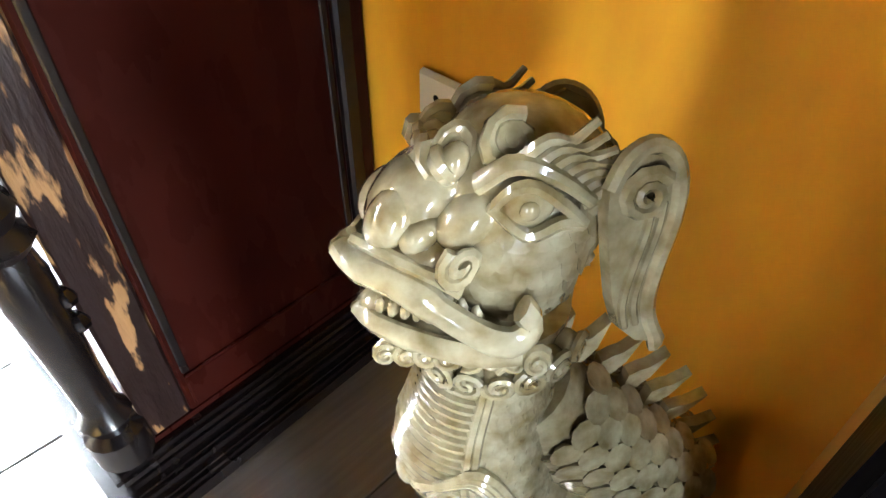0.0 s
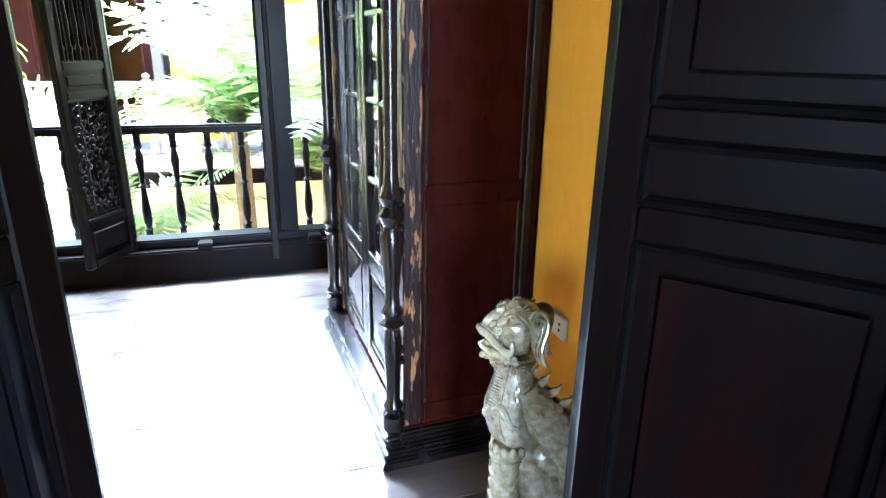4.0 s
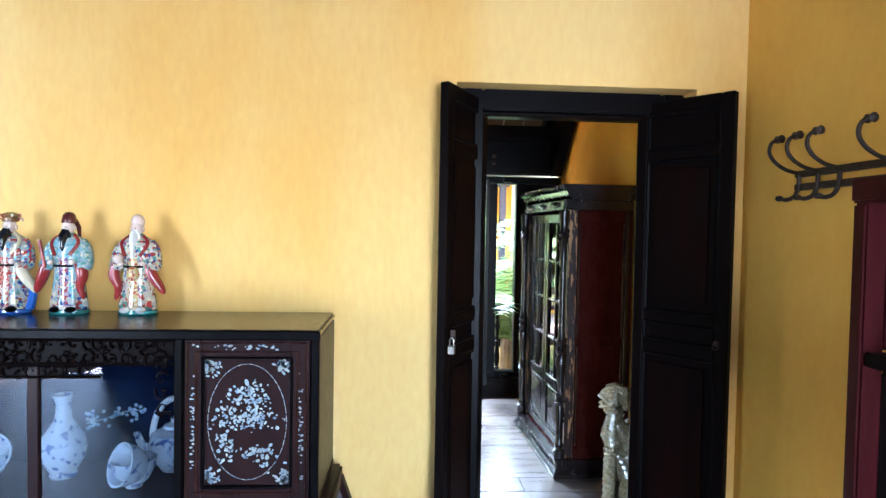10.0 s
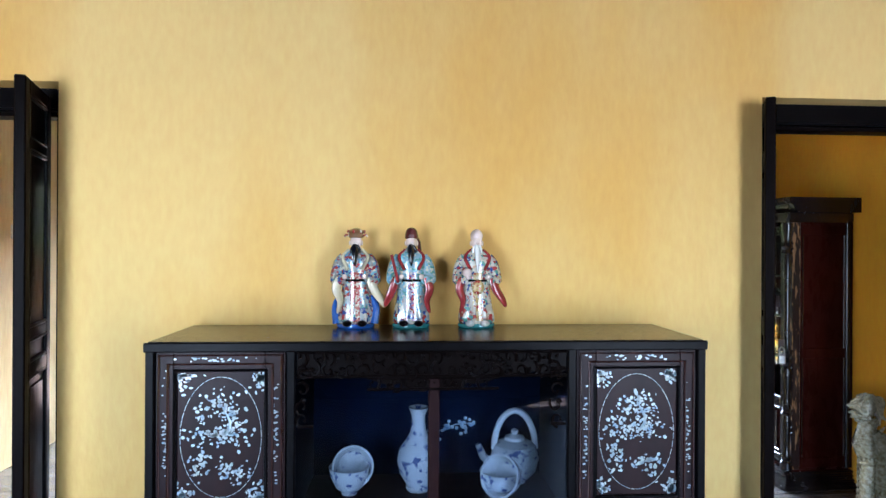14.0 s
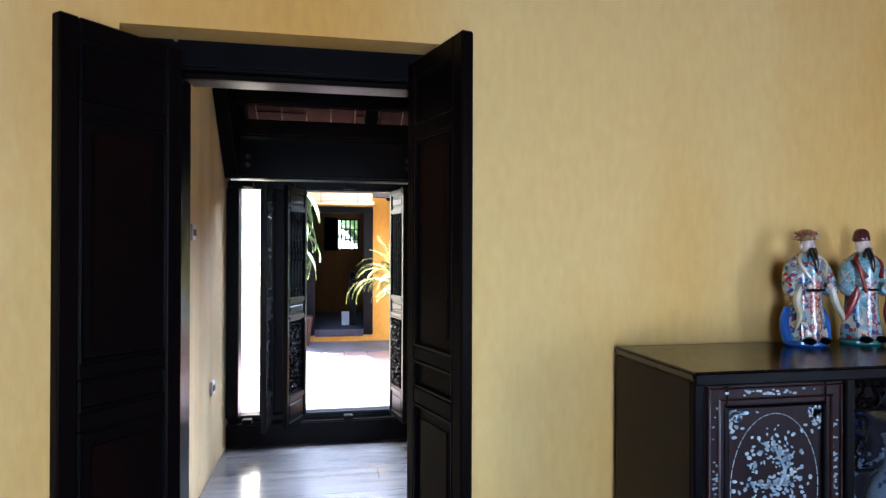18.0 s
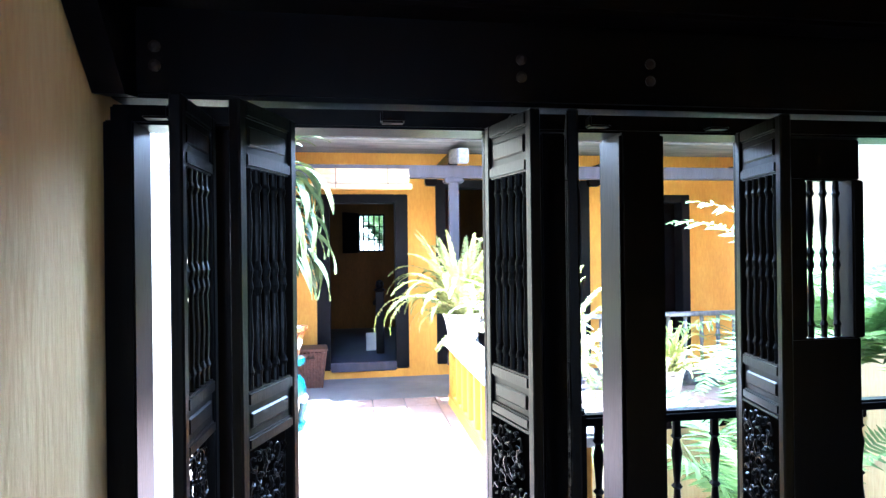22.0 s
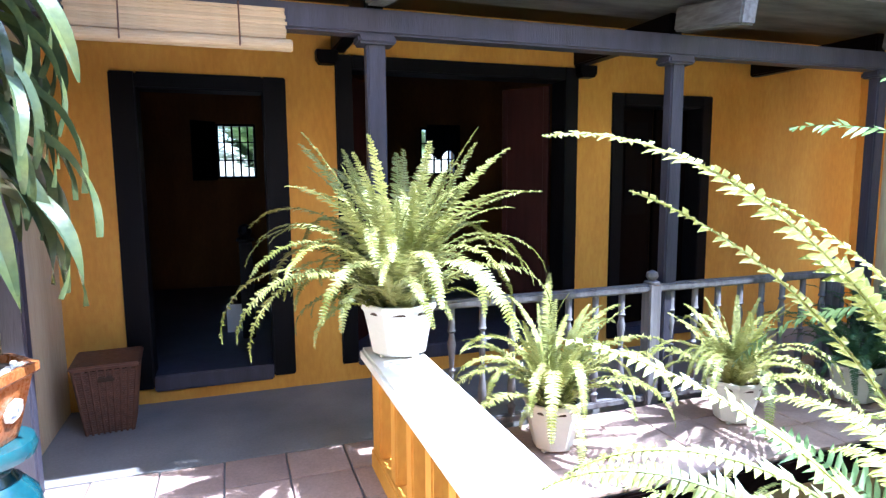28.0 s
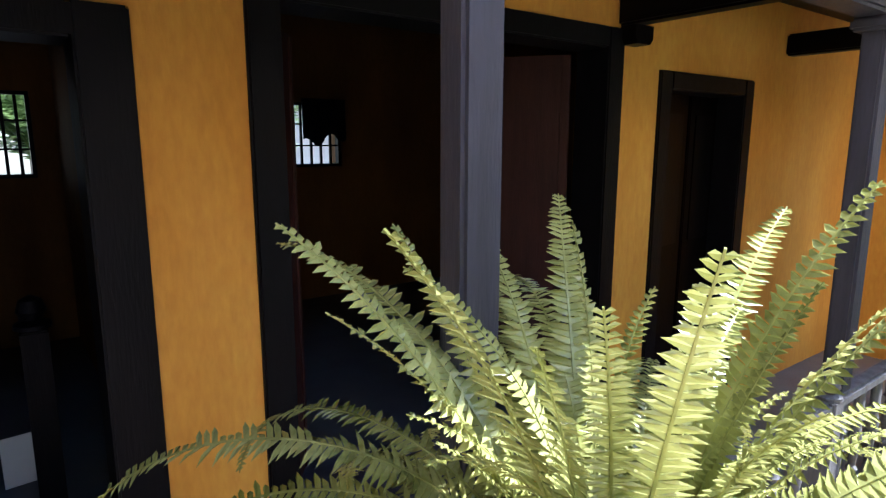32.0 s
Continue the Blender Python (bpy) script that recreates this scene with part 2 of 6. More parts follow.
def lathe(profile, segments=16, bm=None, m=None, squash=1.0):
    """profile: (radius, height) from the foot up, closed at both ends."""
    own = bmesh.new()
    rings = []
    for r, z in profile:
        rings.append([own.verts.new((r * math.cos(a), r * squash * math.sin(a), z)) for a in (2 * math.pi * i / segments for i in range(segments))])
    for a, b in zip(rings, rings[1:]):
        for i in range(segments):
            own.faces.new((a[i], a[(i + 1) % segments], b[(i + 1) % segments], b[i]))
    own.faces.new(rings[0][::-1]), own.faces.new(rings[-1])
    return join(bm, own, m)


def tube(points, radius, segments=8, bm=None, m=None, flat=1.0):
    """A round bar along points; radius is a number or one for each point."""
    own = bmesh.new()
    pts = [Vector(p) for p in points]
    rad = radius if isinstance(radius, (list, tuple)) else [radius] * len(pts)
    rings, ref = [], None
    for i, p in enumerate(pts):
        d = (pts[min(i + 1, len(pts) - 1)] - pts[max(i - 1, 0)]).normalized()
        if ref is None:
            ref = d.orthogonal().normalized()
        ref = (ref - d * ref.dot(d)).normalized()
        s = d.cross(ref)
        rings.append([own.verts.new(p + rad[i] * (math.cos(a) * ref + flat * math.sin(a) * s)) for a in (2 * math.pi * k / segments for k in range(segments))])
    for a, b in zip(rings, rings[1:]):
        for i in range(segments):
            own.faces.new((a[i], a[(i + 1) % segments], b[(i + 1) % segments], b[i]))
    own.faces.new(rings[0][::-1]), own.faces.new(rings[-1])
    return join(bm, own, m)


def eased(points, n=5):
    """Catmull-Rom through the points."""
    p = [Vector(q) for q in points]
    p = [p[0] * 2 - p[1]] + p + [p[-1] * 2 - p[-2]]
    out = []
    for a, b, c, d in zip(p, p[1:], p[2:], p[3:]):
        for k in range(n):
            t = k / n
            out.append(0.5 * (2 * b + (c - a) * t + (2 * a - 5 * b + 4 * c - d) * t * t + (3 * b - a - 3 * c + d) * t ** 3))
    return out + [p[-2]]


def slab(outline, thick, bm=None, m=None, holes=()):
    """An outline in x and z, pushed back along y by thick."""
    own = bmesh.new()
    f = own.faces.new([own.verts.new((x, 0, z)) for x, z in outline])
    r = bmesh.ops.extrude_face_region(own, geom=[f])
    bmesh.ops.translate(own, vec=(0, thick, 0), verts=[v for v in r["geom"] if isinstance(v, bmesh.types.BMVert)])
    bmesh.ops.recalc_face_normals(own, faces=own.faces[:])
    return join(bm, own, m)


def ball(x, y, z, rx, ry=None, rz=None, bm=None, seg=12, m=None):
    own = bmesh.new()
    bmesh.ops.create_uvsphere(own, u_segments=seg, v_segments=max(6, seg // 2 + 1), radius=1)
    t = Matrix.Translation((x, y, z)) @ Matrix.Diagonal((rx, ry or rx, rz or rx, 1))
    return join(bm, own, (m @ t) if m is not None else t)


def wall_with_openings(name, label, axis, face, back, a0, a1, z0, z1, holes, mat):
    """A wall along x (axis 'x') or y, between face and back, with openings (a0, a1, z0, z1) cut through."""
    xs = sorted({a0, a1, *[h[0] for h in holes], *[h[1] for h in holes]})
    zs = sorted({z0, z1, *[h[2] for h in holes], *[h[3] for h in holes]})
    bm = bmesh.new()
    inside = lambda x, z: any(h[0] < x < h[1] and h[2] < z < h[3] for h in holes)
    solid = {(i, j) for i in range(len(xs) - 1) for j in range(len(zs) - 1) if not inside((xs[i] + xs[i + 1]) / 2, (zs[j] + zs[j + 1]) / 2)}
    spot = {}

    def v(i, j, k):
        if (i, j, k) not in spot:
            d = (face, back)[k]
            spot[i, j, k] = bm.verts.new((xs[i], d, zs[j]) if axis == "x" else (d, xs[i], zs[j]))
        return spot[i, j, k]

    for i, j in solid:
        bm.faces.new((v(i, j, 0), v(i + 1, j, 0), v(i + 1, j + 1, 0), v(i, j + 1, 0)))
        bm.faces.new((v(i, j, 1), v(i, j + 1, 1), v(i + 1, j + 1, 1), v(i + 1, j, 1)))
        for di, dj, p, q in ((-1, 0, (i, j), (i, j + 1)), (1, 0, (i + 1, j), (i + 1, j + 1)), (0, -1, (i, j), (i + 1, j)), (0, 1, (i, j + 1), (i + 1, j + 1))):
            if (i + di, j + dj) not in solid:
                bm.faces.new((v(*p, 0), v(*q, 0), v(*q, 1), v(*p, 1)))
    bmesh.ops.recalc_face_normals(bm, faces=bm.faces[:])
    ob = part(name, bm, mat)
    return tagged(ob, label, "wall", kind="structure")


def plain(name, label, category, mat, *b, bevel=0.0):
    return tagged(part(name, box(*b, bevel=bevel), mat), label, category, kind="structure")


# ---- the yellow room ----
WALL, BACKFACE = -0.28, 0.06
wall_with_openings("wall_north", "yellow limewashed wall with two doorways", "x", WALL, BACKFACE, -6.2, 0.72, 0, 4.4, [(-0.58, 0.49, 0, 2.13), (-4.62, -3.60, 0, 2.13)], YELLOW)
wall_with_openings("wall_east", "yellow limewashed side wall", "y", 0.72, 1.0, -4.5, WALL, 0, 3.4, [], AMBER)
wall_with_openings("wall_west", "yellow limewashed end wall", "y", -6.2, -6.45, -4.5, WALL, 0, 3.4, [], YELLOW)
SOUTH = [(-4.65, -3.65, 0.0, 2.15), (-0.50, 0.50, 0.0, 2.15)]
wall_with_openings("wall_south", "dark boarded front with two bright doorways", "x", -4.50, -4.75, -6.45, 1.0, 0, 3.4, SOUTH, BROWN)
plain("floor_room", "worn brown floorboards of the yellow room", "floor", ROOMFLOOR, -6.45, 1.0, -4.75, BACKFACE, -0.12, 0)
plain("ceiling_room", "dark wooden ceiling", "ceiling", BROWN, -6.45, 1.0, -4.75, WALL, 3.4, 3.5)
# Added area lamps in the two doorways stand in for outdoor daylight.
for a, b, c, d in SOUTH:
    sky_fill_lamp((a + b) / 2, -4.58, (c + d) / 2, b - a, d - c, 3.0 if a < -2 else 2.1, (0, 1, 0.0))

# ---- the gallery ----
EAST, WEST = 0.60, -4.75
wall_with_openings("wall_west_gallery", "stained yellow side wall of the gallery", "y", WEST, WEST - 0.3, BACKFACE, 2.60, 0, 4.4, [], GALLERYWALL)
wall_with_openings("wall_east_gallery", "yellow side wall of the gallery", "y", EAST, EAST + 0.3, BACKFACE, 2.60, 0, 4.4, [], SAFFRON)


floor = plain("floor_gallery", "worn brown floorboards of the gallery", "floor", DARK, WEST - 0.3, EAST + 0.3, BACKFACE, 2.42, -0.14, -0.034)
rng = random.Random(4)
for row in range(12):
    y0 = BACKFACE + 0.002 + row * 0.195
    x = WEST + 0.002 - rng.uniform(0, 1.4)
    while x < EAST - 0.1:
        x1 = x + rng.uniform(1.7, 2.6)
        x1 = x1 if x1 < EAST - 0.3 else EAST - 0.002
        a = max(x, WEST + 0.002)
        if x1 - a > 0.1:
            part("board", box(a, x1 - 0.002, y0, y0 + 0.1928, -0.034, rng.uniform(-0.0015, 0.0), 0.0018), PLANK, floor)
        x = x1

# lattice partition towards the courtyard
partition = thing("wall_partition", "black wooden post-and-rail partition with tall openings", "wall", kind="structure")
part("sill_beam", box(WEST, EAST, 2.40, 2.63, -0.14, 0.165, 0.01), BROWN, partition)
part("threshold", box(WEST, EAST, 2.46, 2.58, 0.165, 0.212, 0.008), DARK, partition)
part("head_rail", box(WEST, EAST, 2.44, 2.60, 1.905, 1.968, 0.008), DARK, partition)
part("beam", box(WEST, EAST, 2.40, 2.64, 1.982, 2.27, 0.015), DARK, partition)
part("plate", box(WEST, EAST, 2.30, 2.52, 2.275, 2.40, 0.015), BROWN, partition)
for x0, x1, y0, y1 in ((-3.055, -2.885, 2.42, 2.61), (-1.80, -1.665, 2.46, 2.58)):
    part("column", box(x0, x1, y0, y1, 0.212, 1.905, 0.012), DARK, partition)
part("corner_post", box(-4.748, -4.66, 2.38, 2.55, 0.212, 1.905, 0.006), DARK, partition)
for x0, x1 in ((-4.52, -4.47), (-3.33, -3.24), (-2.52, -2.44), (-1.22, -1.19), (-1.05, -0.96), (-0.06, 0.03), (0.20, 0.28)):
    part("stile", box(x0, x1, 2.47, 2.57, 0.212, 1.905, 0.006), DARK, partition)
for x0, x1 in ((-4.47, -4.20), (-3.53, -3.33), (-0.96, -0.80), (-0.13, -0.06), (0.28, 0.598)):
    part("fixed_panel", box(x0, x1, 2.50, 2.54, 0.212, 1.905, 0.004), BROWN, partition)
for x in (-4.60, -4.30, -3.86, -3.42, -3.14, -2.69, -1.95, -0.46, 0.11):
    part("pivot_block", box(x - 0.035, x + 0.035, 2.38, 2.46, 0.166, 0.20, 0.006), BROWN, partition)
    part("pivot_block", box(x - 0.04, x + 0.04, 2.385, 2.438, 1.915, 1.955, 0.006), BROWN, partition)
for x in (-4.60, -3.42, -2.95, -1.76, -0.02):
    for z in (2.08, 2.14):
        part("bolt", lathe([(0.018, 0), (0.02, 0.006), (0.008, 0.014)], 10, m=pose(x, 2.40, z, 90)), IRON, partition)


def turned(length, r, swell=((0.0, 0.9), (0.06, 0.9), (0.08, 1.3), (0.11, 0.7), (0.25, 1.1), (0.42, 0.65), (0.46, 1.25), (0.5, 0.8), (0.54, 1.25), (0.58, 0.65), (0.75, 1.1), (0.89, 0.7), (0.92, 1.3), (0.94, 0.9), (1.0, 0.9)), seg=8, bm=None, m=None):
    return lathe([(r * k, length * h) for h, k in swell], seg, bm, m)


def lattice_leaf(label):
    """A leaf 0.32 wide from its pivot at the origin along x, standing from 0.2 to 1.9."""
    leaf = thing("lattice_door", label, "door", "lattice door leaves")
    w, t = 0.32, 0.034
    part("pivot_stile", box(0, 0.036, -t / 2, t / 2, 0.20, 1.905, 0.005), LEAFWOOD, leaf)
    part("stile", box(w - 0.036, w, -t / 2, t / 2, 0.20, 1.905, 0.005), LEAFWOOD, leaf)
    for z0, z1 in ((0.20, 0.245), (0.385, 0.425), (0.955, 0.99), (1.075, 1.115), (1.725, 1.765), (1.86, 1.905)):
        part("rail", box(0.036, w - 0.036, -t / 2, t / 2, z0, z1, 0.006), LEAFWOOD, leaf)
    for z0, z1 in ((0.245, 0.385), (0.99, 1.075), (1.765, 1.86)):
        part("panel", box(0.036, w - 0.036, -0.006, 0.006, z0, z1), DARK, leaf)
        part("raised_field", box(0.056, w - 0.056, -0.012, 0.012, z0 + 0.02, z1 - 0.02, 0.005), LEAFWOOD, leaf)
    for k in range(5):
        part("lattice_baluster", turned(0.61, 0.0105, m=pose(0.066 + k * 0.047, 0, 1.115)), LEAFWOOD, leaf)
    part("carved_panel", carved_bm(0.248, 0.53, 21, pose(0.036, -0.012, 0.425)), LEAFWOOD, leaf)
    return leaf


def carved_bm(w, h, seed, m):
    """Pierced scrollwork filling w by h, in x and z."""
    r = random.Random(seed)
    bm = bmesh.new()
    for z in (0.008, h - 0.008):
        tube([(0, 0, z), (w, 0, z)], 0.006, 5, bm)
    for i in range(int(w / 0.042)):
        for j in range(int(h / 0.05)):
            cx, cz = 0.022 + i * 0.042 + r.uniform(-0.006, 0.006), 0.028 + j * 0.05 + r.uniform(-0.006, 0.006)
            a0, s = r.uniform(0, 6.28), r.choice((-1, 1))
            pts = [(cx + 0.026 * (1 - k / 9) * math.cos(a0 + s * k * 0.75), r.uniform(-0.003, 0.003), cz + 0.03 * (1 - k / 9) * math.sin(a0 + s * k * 0.75)) for k in range(8)]
            tube(pts, [0.0045 + 0.002 * math.sin(k) for k in range(8)], 5, bm)
    for k in range(int(w * h * 130)):
        ball(r.uniform(0.012, w - 0.012), 0, r.uniform(0.015, h - 0.015), 0.012, 0.009, 0.009, bm, 6)
    bmesh.ops.transform(bm, matrix=m, verts=bm.verts)
    return bm


leaf = lattice_leaf("open black lattice door leaf with a carved lower panel")
leaf.matrix_basis = pose(-4.185, 2.36, 0, 0, 0, 248)
for x, y, a in ((-4.425, 2.345, -93), (-3.535, 2.41, -77.5), (-3.25, 2.40, -109), (-2.60, 2.41, -101), (-1.845, 2.40, -80), (-0.79, 2.37, 242), (-0.10, 2.37, -92)):
    copy_thing(leaf, pose(x, y, 0, 0, 0, a))
for x in (-2.44, -1.66):
    # boarded bay with a small barred opening
    part("lower_boarding", box(x, x + 0.41, 2.49, 2.54, 0.212, 1.135, 0.006), DARK, partition)
    part("upper_boarding", box(x, x + 0.41, 2.49, 2.54, 1.745, 1.905, 0.006), DARK, partition)
    part("boarding", box(x, x + 0.18, 2.49, 2.54, 1.135, 1.745, 0.006), DARK, partition)
    part("boarding", box(x + 0.36, x + 0.41, 2.47, 2.58, 1.135, 1.745, 0.006), DARK, partition)
    for k in range(3):
        part("lattice_baluster", turned(0.61, 0.012, m=pose(x + 0.21 + k * 0.057, 2.515, 1.135)), DARK, partition)

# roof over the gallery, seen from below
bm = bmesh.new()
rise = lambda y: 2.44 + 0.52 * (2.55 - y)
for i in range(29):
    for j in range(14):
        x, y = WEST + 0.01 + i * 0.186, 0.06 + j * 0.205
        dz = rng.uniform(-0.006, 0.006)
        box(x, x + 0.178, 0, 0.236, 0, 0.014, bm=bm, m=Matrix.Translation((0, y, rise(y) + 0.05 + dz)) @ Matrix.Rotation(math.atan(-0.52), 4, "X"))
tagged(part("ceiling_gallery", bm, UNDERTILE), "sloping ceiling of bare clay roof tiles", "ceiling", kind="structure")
tagged(part("roof_cover", box(WEST - 0.3, EAST + 0.3, 0, 3.12, 0.06, 0.10, m=Matrix.Translation((0, BACKFACE, rise(BACKFACE))) @ Matrix.Rotation(math.atan(-0.52), 4, "X")), ROOFTILE), "clay roof above the gallery", "roof", kind="structure")
frame_roof = thing("roof_frame", "dark timber rafters and purlins under the tiles", "roof frame", kind="structure")
tilt = Matrix.Rotation(math.atan(-0.52), 4, "X")
for x in (-4.66, -3.7, -2.95, -2.2, -1.76, -0.9, -0.2, 0.48):
    part("rafter", box(x - 0.045, x + 0.045, 0, 3.05, -0.12, 0.0, 0.008, m=Matrix.Translation((0, BACKFACE, rise(BACKFACE) + 0.03)) @ tilt), DARK, frame_roof)
for y in (0.35, 0.95, 1.55, 2.12):
    part("purlin", box(WEST, EAST, y - 0.05, y + 0.05, rise(y) - 0.20, rise(y) - 0.075, 0.01), DARK, frame_roof)
for x, s in ((-4.70, 1), (0.52, 1)):
    part("bracket", slab([(0, 0), (0.12, -0.02), (0.95, 0.85), (0.95, 1.1), (0.0, 0.32)], 0.09, m=pose(x - 0.045, 2.42, 1.985, 0, 0, -90)), DARK, frame_roof)


# ---- plank doors between the rooms ----
def door_frame(name, x0, x1, near=0.105):
    fr = thing(name, "dark wooden door frame set into the yellow wall", "door frame", kind="structure")
    part("jamb", box(x0, x0 + 0.13, -0.17, 0.066, 0, 2.13, 0.008), DARK, fr)
    part("jamb", box(x1 - near, x1, -0.17, 0.066, 0, 2.13, 0.008), DARK, fr)
    part("lintel", box(x0 + 0.13, x1 - near, -0.17, 0.066, 2.035, 2.13, 0.008), DARK, fr)
    part("stop_bead", box(x0 + 0.13, x1 - near, -0.13, -0.10, 2.015, 2.035, 0.004), BROWN, fr)
    part("threshold", box(x0 + 0.13, x1 - near, -0.17, 0.066, 0.0, 0.006, 0.002), DARK, fr)
    return fr


door_frame("door_1", -0.58, 0.49)
door_frame("door_2", -4.62, -3.60, 0.07)


DARKMAHOG = material("dark_mahogany", (0.0042, 0.0024, 0.0023), 0.32, 0, 0.3, 2.2, (0.012, 0.003, 0.002), (4, 4, 0.6), 0.03, 18, 0.0, spec=0.035, patch=0.62)


def panel_leaf(label, w):
    leaf = thing("panelled_door", label, "door", "panelled door leaves")
    t = 0.04
    part("stile", box(0, 0.055, -t / 2, t / 2, 0.03, 2.09, 0.005), BROWN, leaf)
    part("stile", box(w - 0.055, w, -t / 2, t / 2, 0.03, 2.09, 0.005), BROWN, leaf)
    rails = ((0.03, 0.13), (0.94, 0.995), (1.085, 1.13), (1.82, 1.865), (2.03, 2.09))
    for z0, z1 in rails:
        part("rail", box(0.055, w - 0.055, -t / 2, t / 2, z0, z1, 0.005), BROWN, leaf)
    for (_, z0), (z1, _) in zip(rails, rails[1:]):
        part("panel", box(0.055, w - 0.055, -0.008, 0.008, z0, z1), BROWN, leaf)
        mould = bmesh.new()
        for s in (-1, 1):
            for p, q in (((0.06, z0 + 0.005), (w - 0.06, z0 + 0.005)), ((0.06, z1 - 0.005), (w - 0.06, z1 - 0.005)), ((0.06, z0), (0.06, z1)), ((w - 0.06, z0), (w - 0.06, z1))):
                tube([(p[0], s * 0.013, p[1]), (q[0], s * 0.013, q[1])], 0.008, 6, mould)
        part("moulding", mould, DARK, leaf)
        if z1 - z0 > 0.3:
            part("raised_field", box(0.095, w - 0.095, -0.014, 0.014, z0 + 0.04, z1 - 0.04, 0.006), DARKMAHOG, leaf)
    return leaf


def aim(hinge, tip):
    return math.degrees(math.atan2(tip[1] - hinge[1], tip[0] - hinge[0]))


leaf = panel_leaf("open dark panelled door leaf", 0.445)
leaf.matrix_basis = pose(-0.431, -0.055, 0, 0, 0, aim((-0.431, -0.055), (-0.653, -0.461)))
copy_thing(leaf, pose(0.303, -0.103, 0, 0, 0, aim((0.303, -0.103), (0.573, -0.435))))
leaf = panel_leaf("open dark panelled door leaf", 0.38)
leaf.matrix_basis = pose(-4.477, -0.165, 0, 0, 0, aim((-4.477, -0.165), (-4.70, -0.425)))
copy_thing(leaf, pose(-3.715, -0.165, 0, 0, 0, aim((-3.715, -0.165), (-3.605, -0.52))))
ring = thing("pull_ring", "small iron pull ring on the panelled door", "door ring", at=(0.533, -0.432, 1.02), turn=-51)
part("rosette", lathe([(0.014, 0), (0.012, 0.004), (0.004, 0.007)], 10, m=pose(0, 0.004, 0, 90)), IRON, ring)
part("loop", tube([(0.013 * math.cos(k * math.pi / 6), -0.006, -0.012 + 0.013 * math.sin(k * math.pi / 6)) for k in range(13)], 0.0026, 6), IRON, ring)
padlock = thing("padlock", "small steel padlock hanging on a door hasp", "padlock", at=(-0.598, -0.455, 1.005), turn=-30)
part("lock_body", box(-0.014, 0.014, -0.012, 0.012, -0.03, 0.008, 0.004), BRASS, padlock)
part("shackle", tube([(-0.009, 0, 0.005), (-0.009, 0, 0.03), (0, 0, 0.04), (0.009, 0, 0.03), (0.009, 0, 0.005)], 0.003, 6), BRASS, padlock)
part("hasp", box(-0.012, 0.012, 0.008, 0.014, 0.02, 0.07, 0.002), IRON, padlock)


